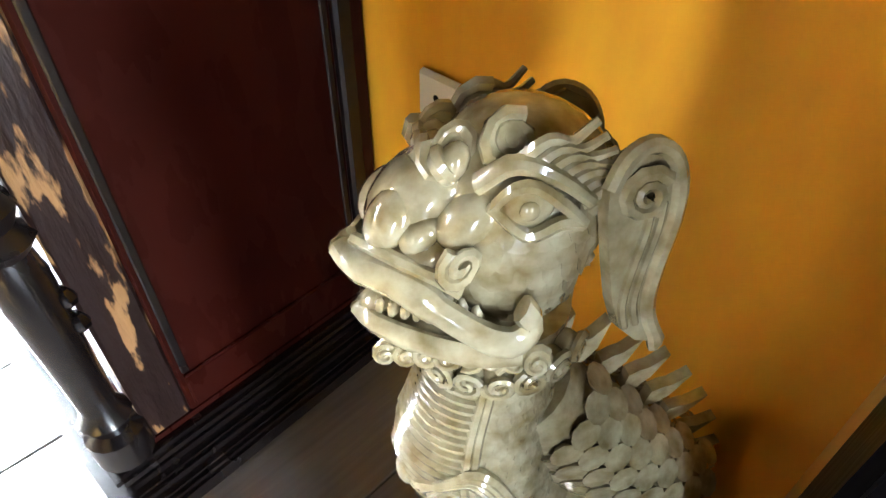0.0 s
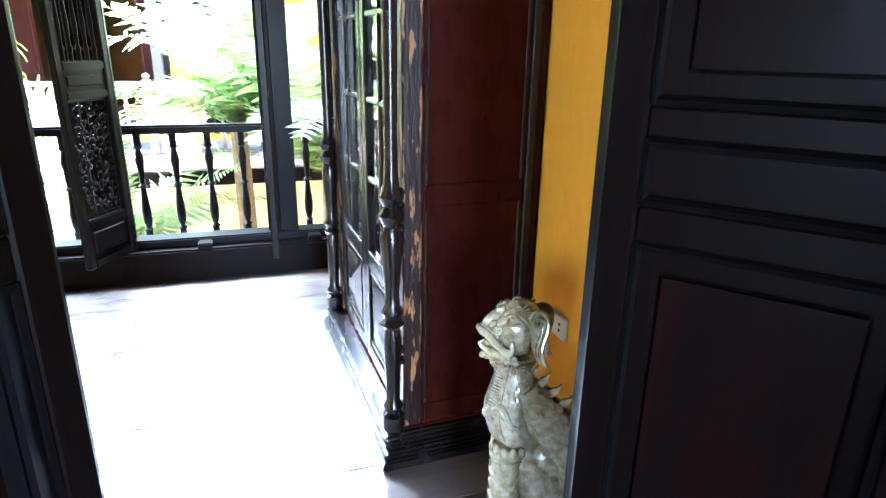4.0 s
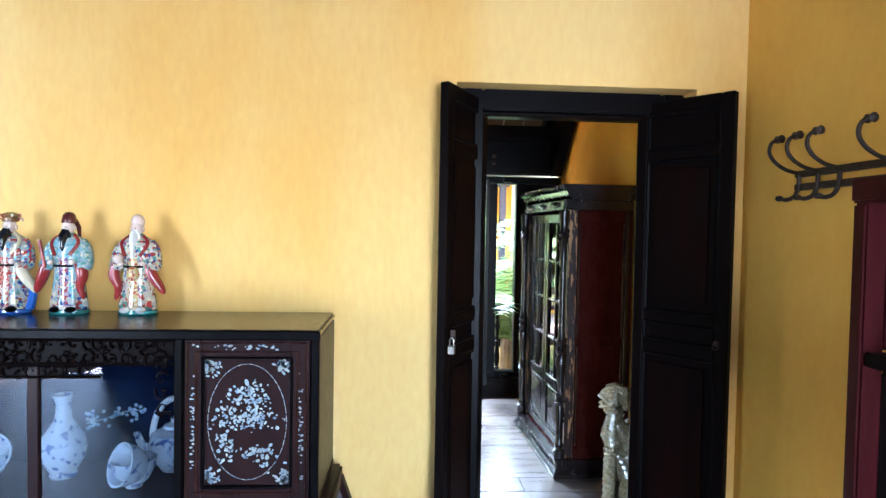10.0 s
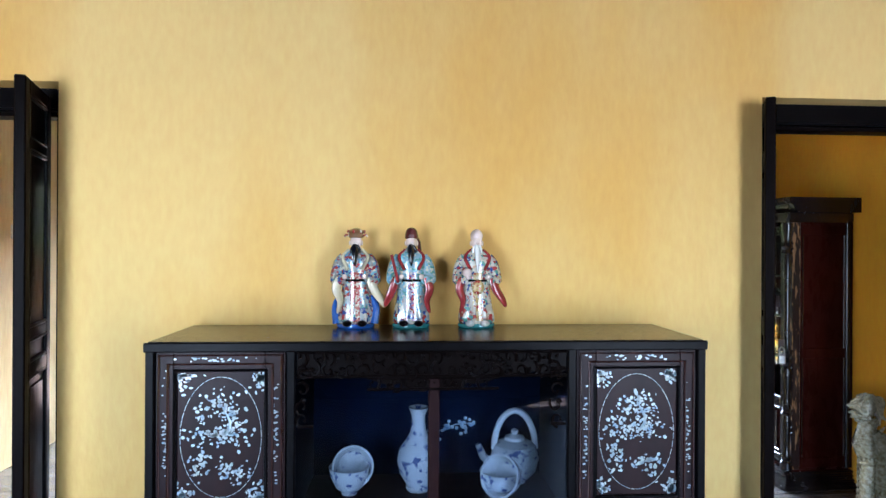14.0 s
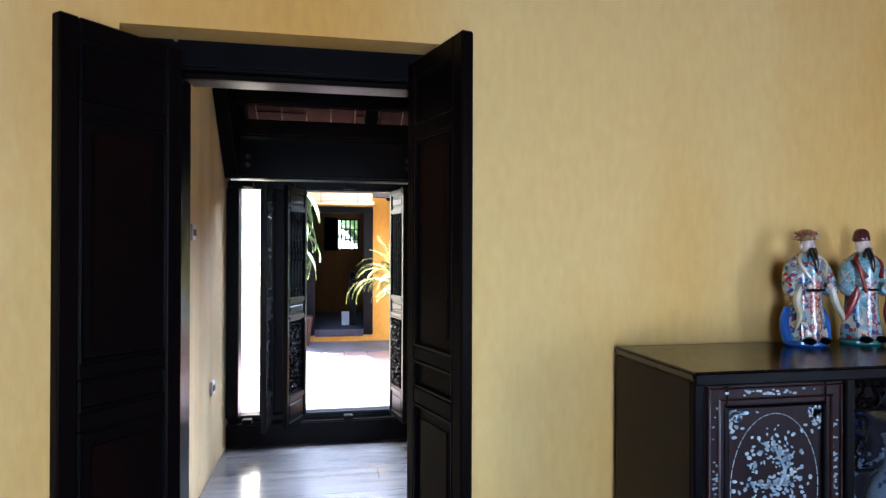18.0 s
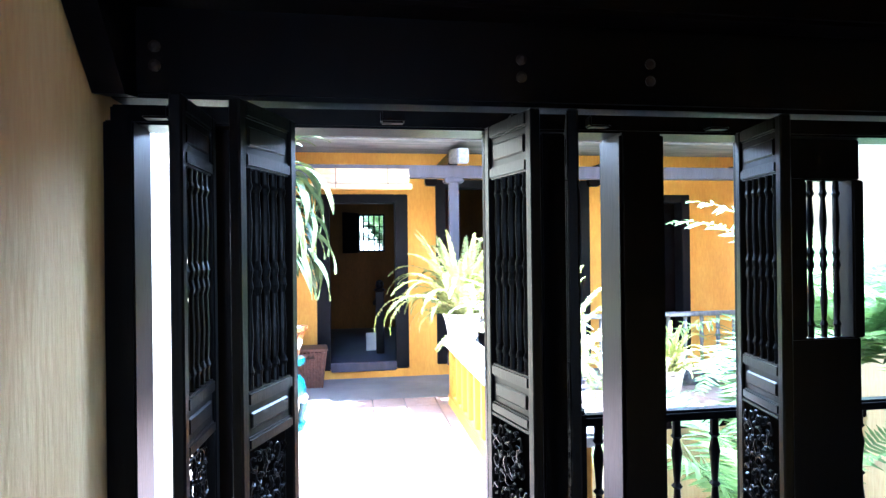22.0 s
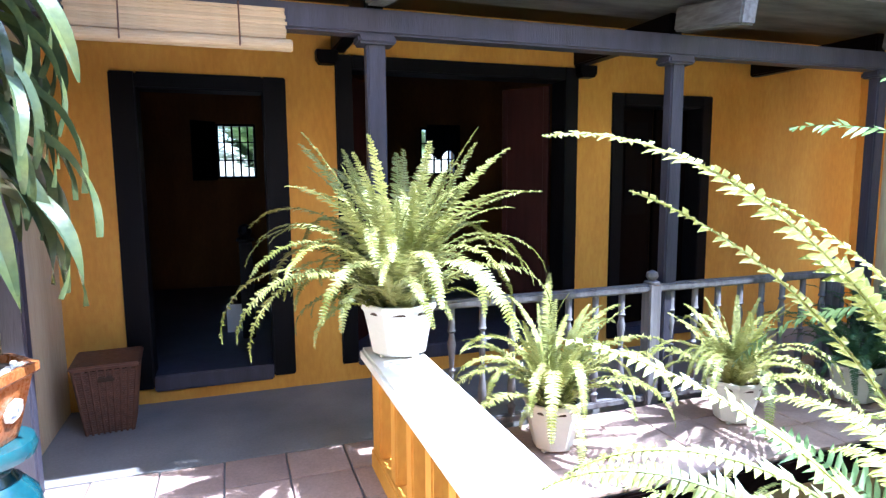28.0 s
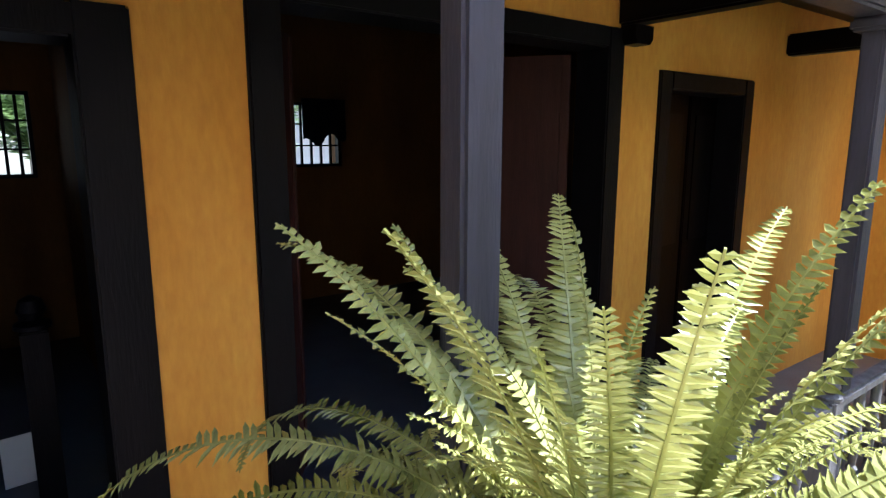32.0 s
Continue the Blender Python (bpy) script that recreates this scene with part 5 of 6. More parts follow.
    tube(eased([(0.18, 0, 0.05), (0.215, 0, 0.12), (0.20, 0, 0.21), (0.17, 0, 0.25)], 4), [0.024 - 0.001 * k for k in range(13)], 10, bm)
    # collar of curls under the jaw
    for k in range(15):
        a = -2.35 + 4.7 * k / 14
        c = Vector((0.004 - 0.047 * math.cos(a), 0.047 * math.sin(a), 0.526 - 0.004 * math.cos(a)))
        u = Vector((-math.sin(a), -math.cos(a), 0))
        bb(*c, 0.010, 0.010, 0.010, seg=8)
        spiral(c + Vector((-math.cos(a), math.sin(a), 0)) * 0.008, u, (0, 0, 1), 0.0105, 0.003, 1.6, k)
    # skull, muzzle, jaws
    neck_verts = len(bm.verts)
    skull = Vector((0.008, 0, 0.592))
    bb(*skull, 0.055, 0.050, 0.052, seg=26)
    bb(0.016, 0, 0.606, 0.047, 0.043, 0.025, seg=22)
    bb(-0.036, 0, 0.588, 0.044, 0.037, 0.014, seg=20)
    bb(-0.028, 0, 0.545, 0.047, 0.035, 0.012, seg=18)
    bb(-0.038, 0, 0.612, 0.033, 0.031, 0.021, seg=20)
    bb(-0.010, 0, 0.617, 0.032, 0.033, 0.019, seg=18)
    bb(-0.058, 0, 0.562, 0.022, 0.016, 0.006)
    for s in (-1, 1):
        bb(-0.058, s * 0.014, 0.610, 0.0155, 0.0155, 0.0155, seg=16)
        bb(-0.046, s * 0.027, 0.601, 0.012, 0.009, 0.009, seg=12)
        bb(-0.020, s * 0.031, 0.600, 0.021, 0.015, 0.015, seg=16)
        # lips from the tip to the corner of the mouth
        tube(eased([(-0.084, 0, 0.597), (-0.078, s * 0.016, 0.594), (-0.061, s * 0.031, 0.584), (-0.041, s * 0.042, 0.567), (-0.021, s * 0.048, 0.554), (-0.006, s * 0.0505, 0.550), (0.004, s * 0.0515, 0.556), (-0.002, s * 0.0515, 0.563)], 4), [0.0072] * 12 + [0.0058] * 17, 8, bm)
        tube(eased([(-0.078, s * 0.004, 0.604), (-0.066, s * 0.024, 0.600), (-0.046, s * 0.037, 0.584), (-0.030, s * 0.043, 0.572)], 4), 0.0032, 6, bm)
        tube(eased([(-0.079, 0, 0.558), (-0.071, s * 0.017, 0.556), (-0.050, s * 0.031, 0.549), (-0.025, s * 0.042, 0.544), (0.0, s * 0.049, 0.545)], 4), 0.0052, 8, bm)
        for k in range(9):
            f = k / 8
            bb(-0.075 + 0.052 * f, s * (0.010 + 0.032 * f ** 0.8), 0.584 - 0.026 * f, 0.0040, 0.0034, 0.0065, seg=6)
            bb(-0.068 + 0.048 * f, s * (0.012 + 0.027 * f ** 0.8), 0.563 - 0.008 * f, 0.0034, 0.0030, 0.0045, seg=6)
        spiral((-0.031, s * 0.046, 0.586), (1, 0, 0), (0, 0, 1), 0.0105, 0.0036, 1.7, 2.0)
        for k in range(8):
            spiral((-0.068 + 0.011 * k, s * (0.017 + 0.0045 * k), 0.536 + 0.0002 * k), (1, s * 0.3, 0), (0, 0, 1), 0.0078, 0.0027, 1.5, k)
            bb(-0.066 + 0.011 * k, s * (0.014 + 0.0045 * k), 0.537, 0.008, 0.006, 0.008, seg=8)
        # eye with heavy lids
        bb(0.001, s * 0.0455, 0.605, 0.0125, 0.0085, 0.0115, seg=16)
        bb(-0.001, s * 0.053, 0.605, 0.0050, 0.0022, 0.0050, seg=10)
        for t in (1, -1):
            tube(eased([(-0.017, s * 0.041, 0.606 - 0.002 * t), (-0.002, s * 0.052, 0.605 + 0.0125 * t), (0.014, s * 0.053, 0.602 + 0.005 * t), (0.026, s * 0.051, 0.594)], 4), 0.0036, 6, bm)
        tube(eased([(-0.020, s * 0.036, 0.618), (-0.004, s * 0.046, 0.625), (0.014, s * 0.049, 0.617), (0.030, s * 0.049, 0.604)], 4), [0.006 - 0.0002 * i for i in range(13)], 8, bm)
        # brow locks combed back and up
        for k in range(8):
            x0, z0 = -0.002 + 0.0050 * k, 0.626 - 0.0042 * k
            tube(eased([(x0, s * 0.043, z0), (x0 + 0.010, s * 0.049, z0 + 0.010), (x0 + 0.020, s * 0.048, z0 + 0.008), (x0 + 0.031, s * 0.050, z0 + 0.017 - 0.003 * k)], 4), [0.0040 - 0.00016 * i for i in range(13)], 6, bm)
        spiral((-0.004, s * 0.033, 0.631), (1, 0, 0), (0, -s * 0.5, 1), 0.0135, 0.0046, 1.9, 1.0)
        bb(-0.004, s * 0.031, 0.629, 0.012, 0.006, 0.012, seg=12)
        spiral((-0.030, s * 0.021, 0.635), (1, 0, 0), (0, -s * 0.4, 1), 0.0125, 0.0044, 1.9, 2.5)
        bb(-0.030, s * 0.019, 0.633, 0.011, 0.006, 0.011, seg=12)
        # cheek scales
        for row in range(7):
            for i in range(6):
                a, e = 1.05 + 0.20 * (i + 0.5 * (row % 2)), 0.12 - 0.15 * row
                n = Vector((-math.cos(a) * math.cos(e), s * math.sin(a) * math.cos(e), math.sin(e)))
                scale_plate(skull + Vector((n.x * 0.055, n.y * 0.050, n.z * 0.052)), n, 0.0095)
        # ear: a broad curled leaf hanging behind the cheek
        rim = [(0.034, 0.612), (0.041, 0.625), (0.053, 0.630), (0.066, 0.624), (0.074, 0.609), (0.0745, 0.588), (0.069, 0.564), (0.0665, 0.545), (0.0695, 0.530), (0.0785, 0.513), (0.063, 0.517), (0.051, 0.529), (0.044, 0.548), (0.039, 0.572), (0.035, 0.595)]
        turn = Matrix.Translation((0, s * 0.053, 0)) @ Matrix.Translation((0.03, 0, 0.6)) @ Matrix.Rotation(-s * 0.22, 4, "Z") @ Matrix.Translation((-0.03, 0, -0.6))
        slab(rim[::-1], 0.008, bm, turn @ Matrix.Translation((0, -0.004, 0)))
        tube([turn @ p for p in eased([Vector((x, s * 0.004, z)) for x, z in rim[:10]], 3)], 0.0046, 8, bm)
        for u in (0.008, 0.015):
            tube([turn @ p for p in eased([Vector((x - u, s * 0.005, z)) for x, z in ((0.0735, 0.600), (0.0725, 0.585), (0.067, 0.563), (0.0645, 0.545), (0.068, 0.530))], 3)], 0.0024, 6, bm)
        spiral(turn @ Vector((0.053, s * 0.006, 0.606)), (1, 0, 0), (0, 0, 1), 0.0125, 0.0042, 1.8, 0.6)
    for k in range(5):
        y = (k - 2) * 0.013
        spiral((-0.040 + 0.003 * abs(k - 2), y, 0.633 - 0.002 * abs(k - 2)), (0.3, 1, 0), (-0.5, 0, 1), 0.0105, 0.004, 1.6, k * 1.3)
        bb(-0.036 + 0.003 * abs(k - 2), y, 0.629, 0.009, 0.008, 0.010, seg=10)
    for row in range(4):
        for i in range(9):
            a = -1.2 + 2.4 * (i + 0.5 * (row % 2)) / 8
            e = 0.72 - 0.20 * row
            n = Vector((math.cos(a) * math.cos(e), math.sin(a) * math.cos(e), math.sin(e)))
            scale_plate(Vector((0.016, 0, 0.604)) + Vector((n.x * 0.047, n.y * 0.043, n.z * 0.025)), n, 0.0095)
    bm.verts.ensure_lookup_table()
    cos_roll, sin_roll = math.cos(0.2), math.sin(0.2)
    for v in bm.verts[neck_verts:]:
        back = min(1, max(0, (v.co.x + 0.08) / 0.07))
        high = min(1, max(0, (v.co.z - (0.54 if v.co.x < 0.034 else 0.495)) / (0.04 if v.co.x < 0.034 else 0.02)))
        v.co.z += 0.027 * back * high
        y, z = v.co.y, v.co.z - 0.60
        v.co.y, v.co.z = y * cos_roll + z * sin_roll, 0.60 - y * sin_roll + z * cos_roll
    lathe([(0.001, 0.0), (0.13, 0.0), (0.13, 0.010), (0.001, 0.010)], 28, bm, Matrix.Translation((0.06, 0, 0)), squash=0.85)
    ob = part("lion_statue", bm, GLAZE, smooth=True)
    tagged(ob, "celadon-glazed ceramic guardian lion seated on the floor", "statue")
    return ob


lion().matrix_world = pose(0.349, 0.262, 0.0, 0, 0, -33) @ Matrix.Diagonal((1.0, 0.96, 1.0, 1))


# ---- courtyard: floors, walls, light well ----
FAR = 7.545
tagged(part("ground", box(-60, 60, -60, 60, -3.4, -3.2), CEMENT), "packed ground of the yard below", "ground", kind="structure")
plain("floor_well", "grey cement floor of the light well", "floor", CEMENT, -2.86, 0.95, 3.08, 5.30, -3.0, -2.9)
plain("floor_passage", "cement bed of the passage", "floor", CEMENT, WEST, -2.86, 2.63, 6.50, -0.25, -0.022)
plain("floor_apron", "grey cement floor before the far rooms", "floor", CEMENT, WEST, 2.05, 6.50, FAR, -0.25, 0.0)
plain("floor_edge", "narrow cement walk behind the railing", "floor", CEMENT, -2.86, 0.95, 2.63, 3.08, -0.25, 0.0)
wall_with_openings("wall_west_court", "sunlit stained limewashed courtyard wall", "y", WEST, WEST - 0.3, 2.60, FAR, -3.2, 3.3, [], PALEWALL)
wall_with_openings("wall_east_court", "stained pale courtyard wall", "y", 0.86, 1.16, 2.60, 6.44, -3.2, 3.3, [], PALEWALL)
plain("wall_veranda_end", "ochre end wall of the veranda", "wall", OCHRE, 2.05, 2.3, 6.0, FAR, -0.2, 3.3)
HOLES = [(-4.40, -3.335, 0.10, 2.155), (-3.0, -1.07, 0.13, 2.33), (-0.745, 0.27, 0.10, 2.155)]
wall_with_openings("wall_far", "ochre limewashed wall with three dark openings", "x", FAR, FAR + 0.3, WEST, 2.3, -3.2, 3.3, HOLES, OCHRE)
plain("wall_well_south", "shaded wall of the light well", "wall", PALEWALL, -2.86, 0.95, 2.90, 3.08, -3.0, -0.25)
plain("wall_well_north", "shaded wall of the light well", "wall", PALEWALL, -2.86, 0.95, 6.25, 6.45, -3.0, -0.25)
plain("wall_well_west", "shaded wall of the light well", "wall", PALEWALL, -2.98, -2.86, 2.90, 6.45, -3.0, -0.25)


# Blue wood copy darkened: shade under the veranda and indoors is in the colour.
FRAMEWOOD = material("shade_darkened_blue_wood", (0.0052, 0.0048, 0.007), 0.5, 0, 0.3, 4, (0.0034, 0.0034, 0.0046), (4, 4, 0.5), 0.15, 30, spec=0.12)


def far_frame(name, x0, x1, z0, z1, j):
    fr = thing(name, "painted door frame in the ochre wall, darkened for shade", "door frame", kind="structure")
    part("jamb", box(x0, x0 + j, FAR - 0.02, FAR + 0.2, z0, z1, 0.008), FRAMEWOOD, fr)
    part("jamb", box(x1 - j, x1, FAR - 0.02, FAR + 0.2, z0, z1, 0.008), FRAMEWOOD, fr)
    part("lintel", box(x0 + j, x1 - j, FAR - 0.02, FAR + 0.2, z1 - 0.10, z1, 0.008), FRAMEWOOD, fr)
    part("step", box(x0 + j, x1 - j, FAR - 0.03, FAR + 0.5, z0 - 0.02, z0 + 0.09, 0.01), BLUEWOOD, fr)
    return fr


far_frame("door_3", *HOLES[0], 0.15)
far_frame("door_4", *HOLES[1], 0.12)
far_frame("door_5", *HOLES[2], 0.11)

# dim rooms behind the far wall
# Cement floor coloured darker in place of the far rooms' shade.
DIMCEMENT = material("dim_room_polished_cement", (0.07, 0.072, 0.085), 0.5, 0, 0.3, 3, (0.045, 0.045, 0.055), bump=0.1)
# Ochre darkened so the colour itself holds the far rooms' dimness.
DIMOCHRE = material("dim_room_ochre", (0.17, 0.085, 0.022), 0.8, 0, 0.3, 1.8, (0.10, 0.05, 0.016), (1.5, 1.5, 0.5), 0.2, 30, spec=0.2)
plain("floor_far_room", "cement floor of the far rooms, coloured dark for the dim inside", "floor", DIMCEMENT, -5.2, 1.4, FAR + 0.3, 11.5, -0.1, 0.08)
plain("ceiling_far_room", "dark ceiling of the far rooms", "ceiling", BROWN, -5.2, 1.4, FAR + 0.3, 11.8, 3.0, 3.1)
WIN = [(-3.87, -3.39, 1.47, 2.16), (-1.17, -0.62, 1.50, 2.16)]
wall_with_openings("wall_far_back", "ochre wall with two barred windows", "x", 11.5, 11.75, -5.2, 1.4, 0, 3.0, WIN, DIMOCHRE)
plain("wall_far_west", "ochre wall of the far room", "wall", DIMOCHRE, -5.2, -4.9, FAR + 0.3, 11.5, 0, 3.0)
plain("wall_far_east", "ochre wall of the far room", "wall", DIMOCHRE, 1.2, 1.4, FAR + 0.3, 11.5, 0, 3.0)
plain("wall_far_middle", "ochre wall between the far rooms", "wall", DIMOCHRE, -3.22, -3.06, FAR + 0.3, 11.5, 0.08, 3.0)
for k, (a, b, c, d) in enumerate(WIN):
    win = thing("window_%d" % (k + 1), "small barred window with daylight behind it", "window", kind="structure")
    for z0, z1 in ((c, c + 0.03), (d - 0.03, d)):
        part("window_frame", box(a, b, 11.52, 11.60, z0, z1, 0.004), DARK, win)
    for x0 in (a, b - 0.03):
        part("window_frame", box(x0, x0 + 0.03, 11.52, 11.60, c + 0.03, d - 0.03, 0.004), DARK, win)
    n = 5
    for i in range(1, n):
        x = a + (b - a) * i / n
        part("window_bar", box(x - 0.012, x + 0.012, 11.54, 11.57, c, d, 0.003), DARK, win)
    for i in (1, 2):
        z = c + (d - c) * i / 3
        part("window_bar", box(a, b, 11.545, 11.565, z - 0.008, z + 0.008, 0.003), DARK, win)
shutter = part("shutter", box(0, 0.02, -0.36, 0, 1.45, 2.18, 0.004), DARK)
tagged(shutter, "open dark wooden window shutter", "shutter").matrix_world = pose(-3.88, 11.50, 0, 0, 0, -50)
newel = thing("stair_newel", "dark turned newel post of an indoor stair", "newel post", at=(-3.62, 8.75, 0.08))
part("shaft", box(-0.055, 0.055, -0.055, 0.055, 0, 0.85, 0.008), FRAMEWOOD, newel)
part("cap", lathe([(0.05, 0.85), (0.075, 0.86), (0.075, 0.88), (0.04, 0.90), (0.06, 0.94), (0.045, 0.99), (0.01, 1.01)], 14), FRAMEWOOD, newel, smooth=True)
part("handrail", box(-0.035, 0.035, 0, 1.6, 0.74, 0.80, 0.01, m=Matrix.Rotation(radians(-8), 4, "X")), FRAMEWOOD, newel)
SHUTTERWOOD = material("faded_red_shutter", (0.045, 0.013, 0.012), 0.5, 0, 0.3, 4, (0.026, 0.008, 0.008), (4, 4, 0.5), 0.15, 30, spec=0.2)
for x0, x1, a in ((-2.86, -2.42, 55), (-1.64, -1.20, 125)):
    lf = thing("inner_shutter", "reddish-brown wooden shutter leaf folded inwards", "shutter", "inner shutters", at=(x0 if a < 90 else x1, FAR + 0.22, 0.22), turn=a)
    part("stile", box(0, 0.05, -0.015, 0.015, 0, 2.0, 0.004), SHUTTERWOOD, lf)
    part("stile", box(0.39, 0.44, -0.015, 0.015, 0, 2.0, 0.004), SHUTTERWOOD, lf)
    part("panel", box(0.05, 0.39, -0.008, 0.008, 0, 2.0), SHUTTERWOOD, lf)
CLOTH = material("dark_cotton_cloth", (0.016, 0.016, 0.024), 0.9, 0, 0.4, 8, (0.009, 0.009, 0.014), bump=0.2, spec=0.1)
drape = bmesh.new()
edge = [(-1.08 + 0.50 * k / 20, 11.47 + 0.014 * math.sin(k * 1.3)) for k in range(21)]
lines = [[drape.verts.new((x, y - d, z)) for (x, y), z in zip(edge, [z0] * 21)] for z0, d in ((2.20, 0.0), (2.05, 0.006), (1.90, 0.012))]
lines.append([drape.verts.new((x, y - 0.016, 1.74 + 0.05 * math.sin(k * 0.55 + 1.0) + 0.004 * k)) for k, (x, y) in enumerate(edge)])
for p, q in zip(lines, lines[1:]):
    for k in range(20):
        drape.faces.new((p[k], p[k + 1], q[k + 1], q[k]))
bmesh.ops.solidify(drape, geom=drape.faces[:], thickness=0.006)
tagged(part("curtain", drape, CLOTH, smooth=True), "short dark cloth hung over the barred window", "curtain")
leaf5 = thing("far_door", "dark wooden double door standing ajar", "door", at=(-0.635, FAR + 0.10, 0.19), turn=6)
for k in range(2):
    part("door_panel", box(0.02 + k * 0.41, 0.40 + k * 0.41, -0.02, 0.02, 0, 1.86, 0.006), BROWN, leaf5)
    part("raised_field", box(0.08 + k * 0.41, 0.34 + k * 0.41, -0.028, 0.028, 0.95, 1.75, 0.008), DARK, leaf5)
slip = tagged(part("notice_card", box(-0.085, 0.085, -0.004, 0.004, 0, 0.25, 0.002), PLASTIC), "white notice card standing in the dark doorway", "sign")
slip.matrix_world = pose(-3.72, 9.0, 0.081, -8, 0, 6)

# pavers of the passage
bed = tagged(new("paving_passage"), "weathered terracotta paving of the passage", "paving", kind="structure")
r = random.Random(8)
for i in range(6):
    for j in range(13):
        x, y = WEST + 0.004 + i * 0.3135, 2.634 + j * 0.2975
        part("paver", box(x, x + 0.305, y, y + 0.289, -0.022, r.uniform(-0.003, 0.001), 0.004), TERRA, bed)

# tiled ledge with its pots
ledge = plain("ledge_slab", "thick ledge over the light well", "ledge", CEMENT, -2.86, 0.86, 5.53, 6.34, -0.14, 0.0)
for i in range(13):
    for j in range(3):
        x, y = -2.855 + i * 0.2855, 5.515 + j * 0.275
        part("tile", box(x, x + 0.280, y, y + 0.269, 0.0, 0.022 + r.uniform(-0.002, 0.002), 0.004), TERRA, ledge)
part("drip_edge", box(-2.86, 0.86, 5.50, 5.53, -0.16, -0.01, 0.01), BROWN, ledge)


# parapet of the passage
par = thing("parapet", "low ochre parapet with pierced openings and a worn coping", "parapet", kind="structure")
part("base", box(-3.085, -2.865, 3.12, 6.20, -0.02, 0.10, 0.01), OCHRE, par)
part("coping", box(-3.125, -2.835, 3.08, 6.24, 0.56, 0.625, 0.014), WHITE, par, "worn whitish coping")
part("end_pier", box(-3.075, -2.875, 6.03, 6.19, 0.10, 0.56, 0.008), OCHRE, par)
n = 11
for k in range(n):
    y = 3.13 + k * 0.262
    part("pier", box(-3.07, -2.88, y, y + 0.085, 0.10, 0.56, 0.008), OCHRE, par)
    tile = bmesh.new()
    y0, y1 = y + 0.09, y + 0.257
    for z in (0.11, 0.26, 0.41):
        for a, b in (((y0, z), (y1, z + 0.15)), ((y0, z + 0.15), (y1, z))):
            tube([(-2.975, a[0], a[1]), (-2.975, b[0], b[1])], 0.016, 6, tile)
        tube([(-2.975, (y0 + y1) / 2 + 0.05 * math.cos(t * 0.785), z + 0.075 + 0.05 * math.sin(t * 0.785)) for t in range(9)], 0.012, 6, tile)
    part("pierced_tile", tile, GREYWOOD, par)


def balustrade(name, label, x0, x1, y, z0, top, mat, newels, group, step=0.19):
    rail = thing(name, label, "railing", group)
    part("handrail", box(x0, x1, y - 0.035, y + 0.035, top - 0.05, top, 0.012), mat, rail)
    part("bottom_rail", box(x0, x1, y - 0.025, y + 0.025, z0 + 0.03, z0 + 0.075, 0.008), mat, rail)
    for nx, nt in newels:
        post = part("newel_post", box(nx - 0.045, nx + 0.045, y - 0.045, y + 0.045, z0, nt - 0.08, 0.008), mat, rail)
        part("knob", lathe([(0.05, 0), (0.05, 0.012), (0.022, 0.02), (0.04, 0.045), (0.036, 0.07), (0.008, 0.085)], 14, m=pose(nx, y, nt - 0.082)), mat, post, smooth=True)
    shape = lathe([(0.020, 0), (0.020, 0.04), (0.028, 0.05), (0.014, 0.065), (0.024, 0.10), (0.027, 0.16), (0.018, 0.25), (0.014, 0.30), (0.026, 0.315), (0.014, 0.33), (0.020, 0.42), (0.026, 0.47), (0.014, 0.53), (0.027, 0.545), (0.020, 0.555), (0.020, top - z0 - 0.125)], 10)
    me = mesh_of(shape, "baluster", mat, True)
    x = x0 + step / 2
    while x < x1:
        if all(abs(x - nx) > 0.07 for nx, _ in newels):
            part("baluster", me, mat, rail).location = (x, y, z0 + 0.075)
        x += step
    return rail


balustrade("veranda_railing", "weathered blue-grey wooden railing with turned balusters", -2.85, 0.66, 6.40, 0.0, 0.80, GREYWOOD, ((-1.20, 0.885), (0.37, 0.895)), "courtyard railings")
balustrade("well_railing", "dark wooden railing with turned balusters", -3.0, 0.95, 3.0, 0.0, 0.745, DARK, ((-3.02, 0.84),), "courtyard railings")

# veranda posts, beams, eaves
ENDGRAIN = material("weathered_end_grain", (0.13, 0.125, 0.13), 0.75, 0, 0.3, 9, (0.06, 0.055, 0.055), (5, 1, 5), 0.3, 40)
EAVEWOOD = material("bleached_eave_board", (0.17, 0.16, 0.17), 0.75, 0, 0.3, 3, (0.07, 0.065, 0.07), (0.8, 3, 3), 0.3, 30, spec=0.2)
ver = thing("veranda_frame", "blue-grey painted veranda posts and beams", "veranda", kind="structure")
for x in (-4.67, -2.972, -1.068, 0.72):
    part("post", box(x - 0.050, x + 0.050, 6.385, 6.465, 0.0, 2.21, 0.01), BLUEWOOD, ver)
    part("capital", box(x - 0.10, x + 0.10, 6.35, 6.49, 2.165, 2.212, 0.012), BLUEWOOD, ver)
    part("bracket_end", box(-0.055, 0.055, -0.50, 0.03, 0, 0.145, 0.012, m=pose(x, 6.36, 2.352, 8)), ENDGRAIN, ver, "weathered beam end")
    part("tie_beam", box(x - 0.05, x + 0.05, 6.42, FAR, 2.34, 2.48, 0.012), DARK, ver)
part("front_beam", box(WEST, 2.05, 6.36, 6.48, 2.212, 2.34, 0.012), BLUEWOOD, ver)
part("upper_beam", box(WEST, 2.05, 6.38, 6.46, 2.53, 2.66, 0.012), DARK, ver)
for x in (-3.06, -1.03):
    part("wall_bracket", slab([(-0.05, 0), (0.05, 0), (0.072, 0.03), (0.072, 0.09), (-0.072, 0.09), (-0.072, 0.03)], 0.09, m=pose(x, FAR - 0.10, 2.25)), DARK, ver)
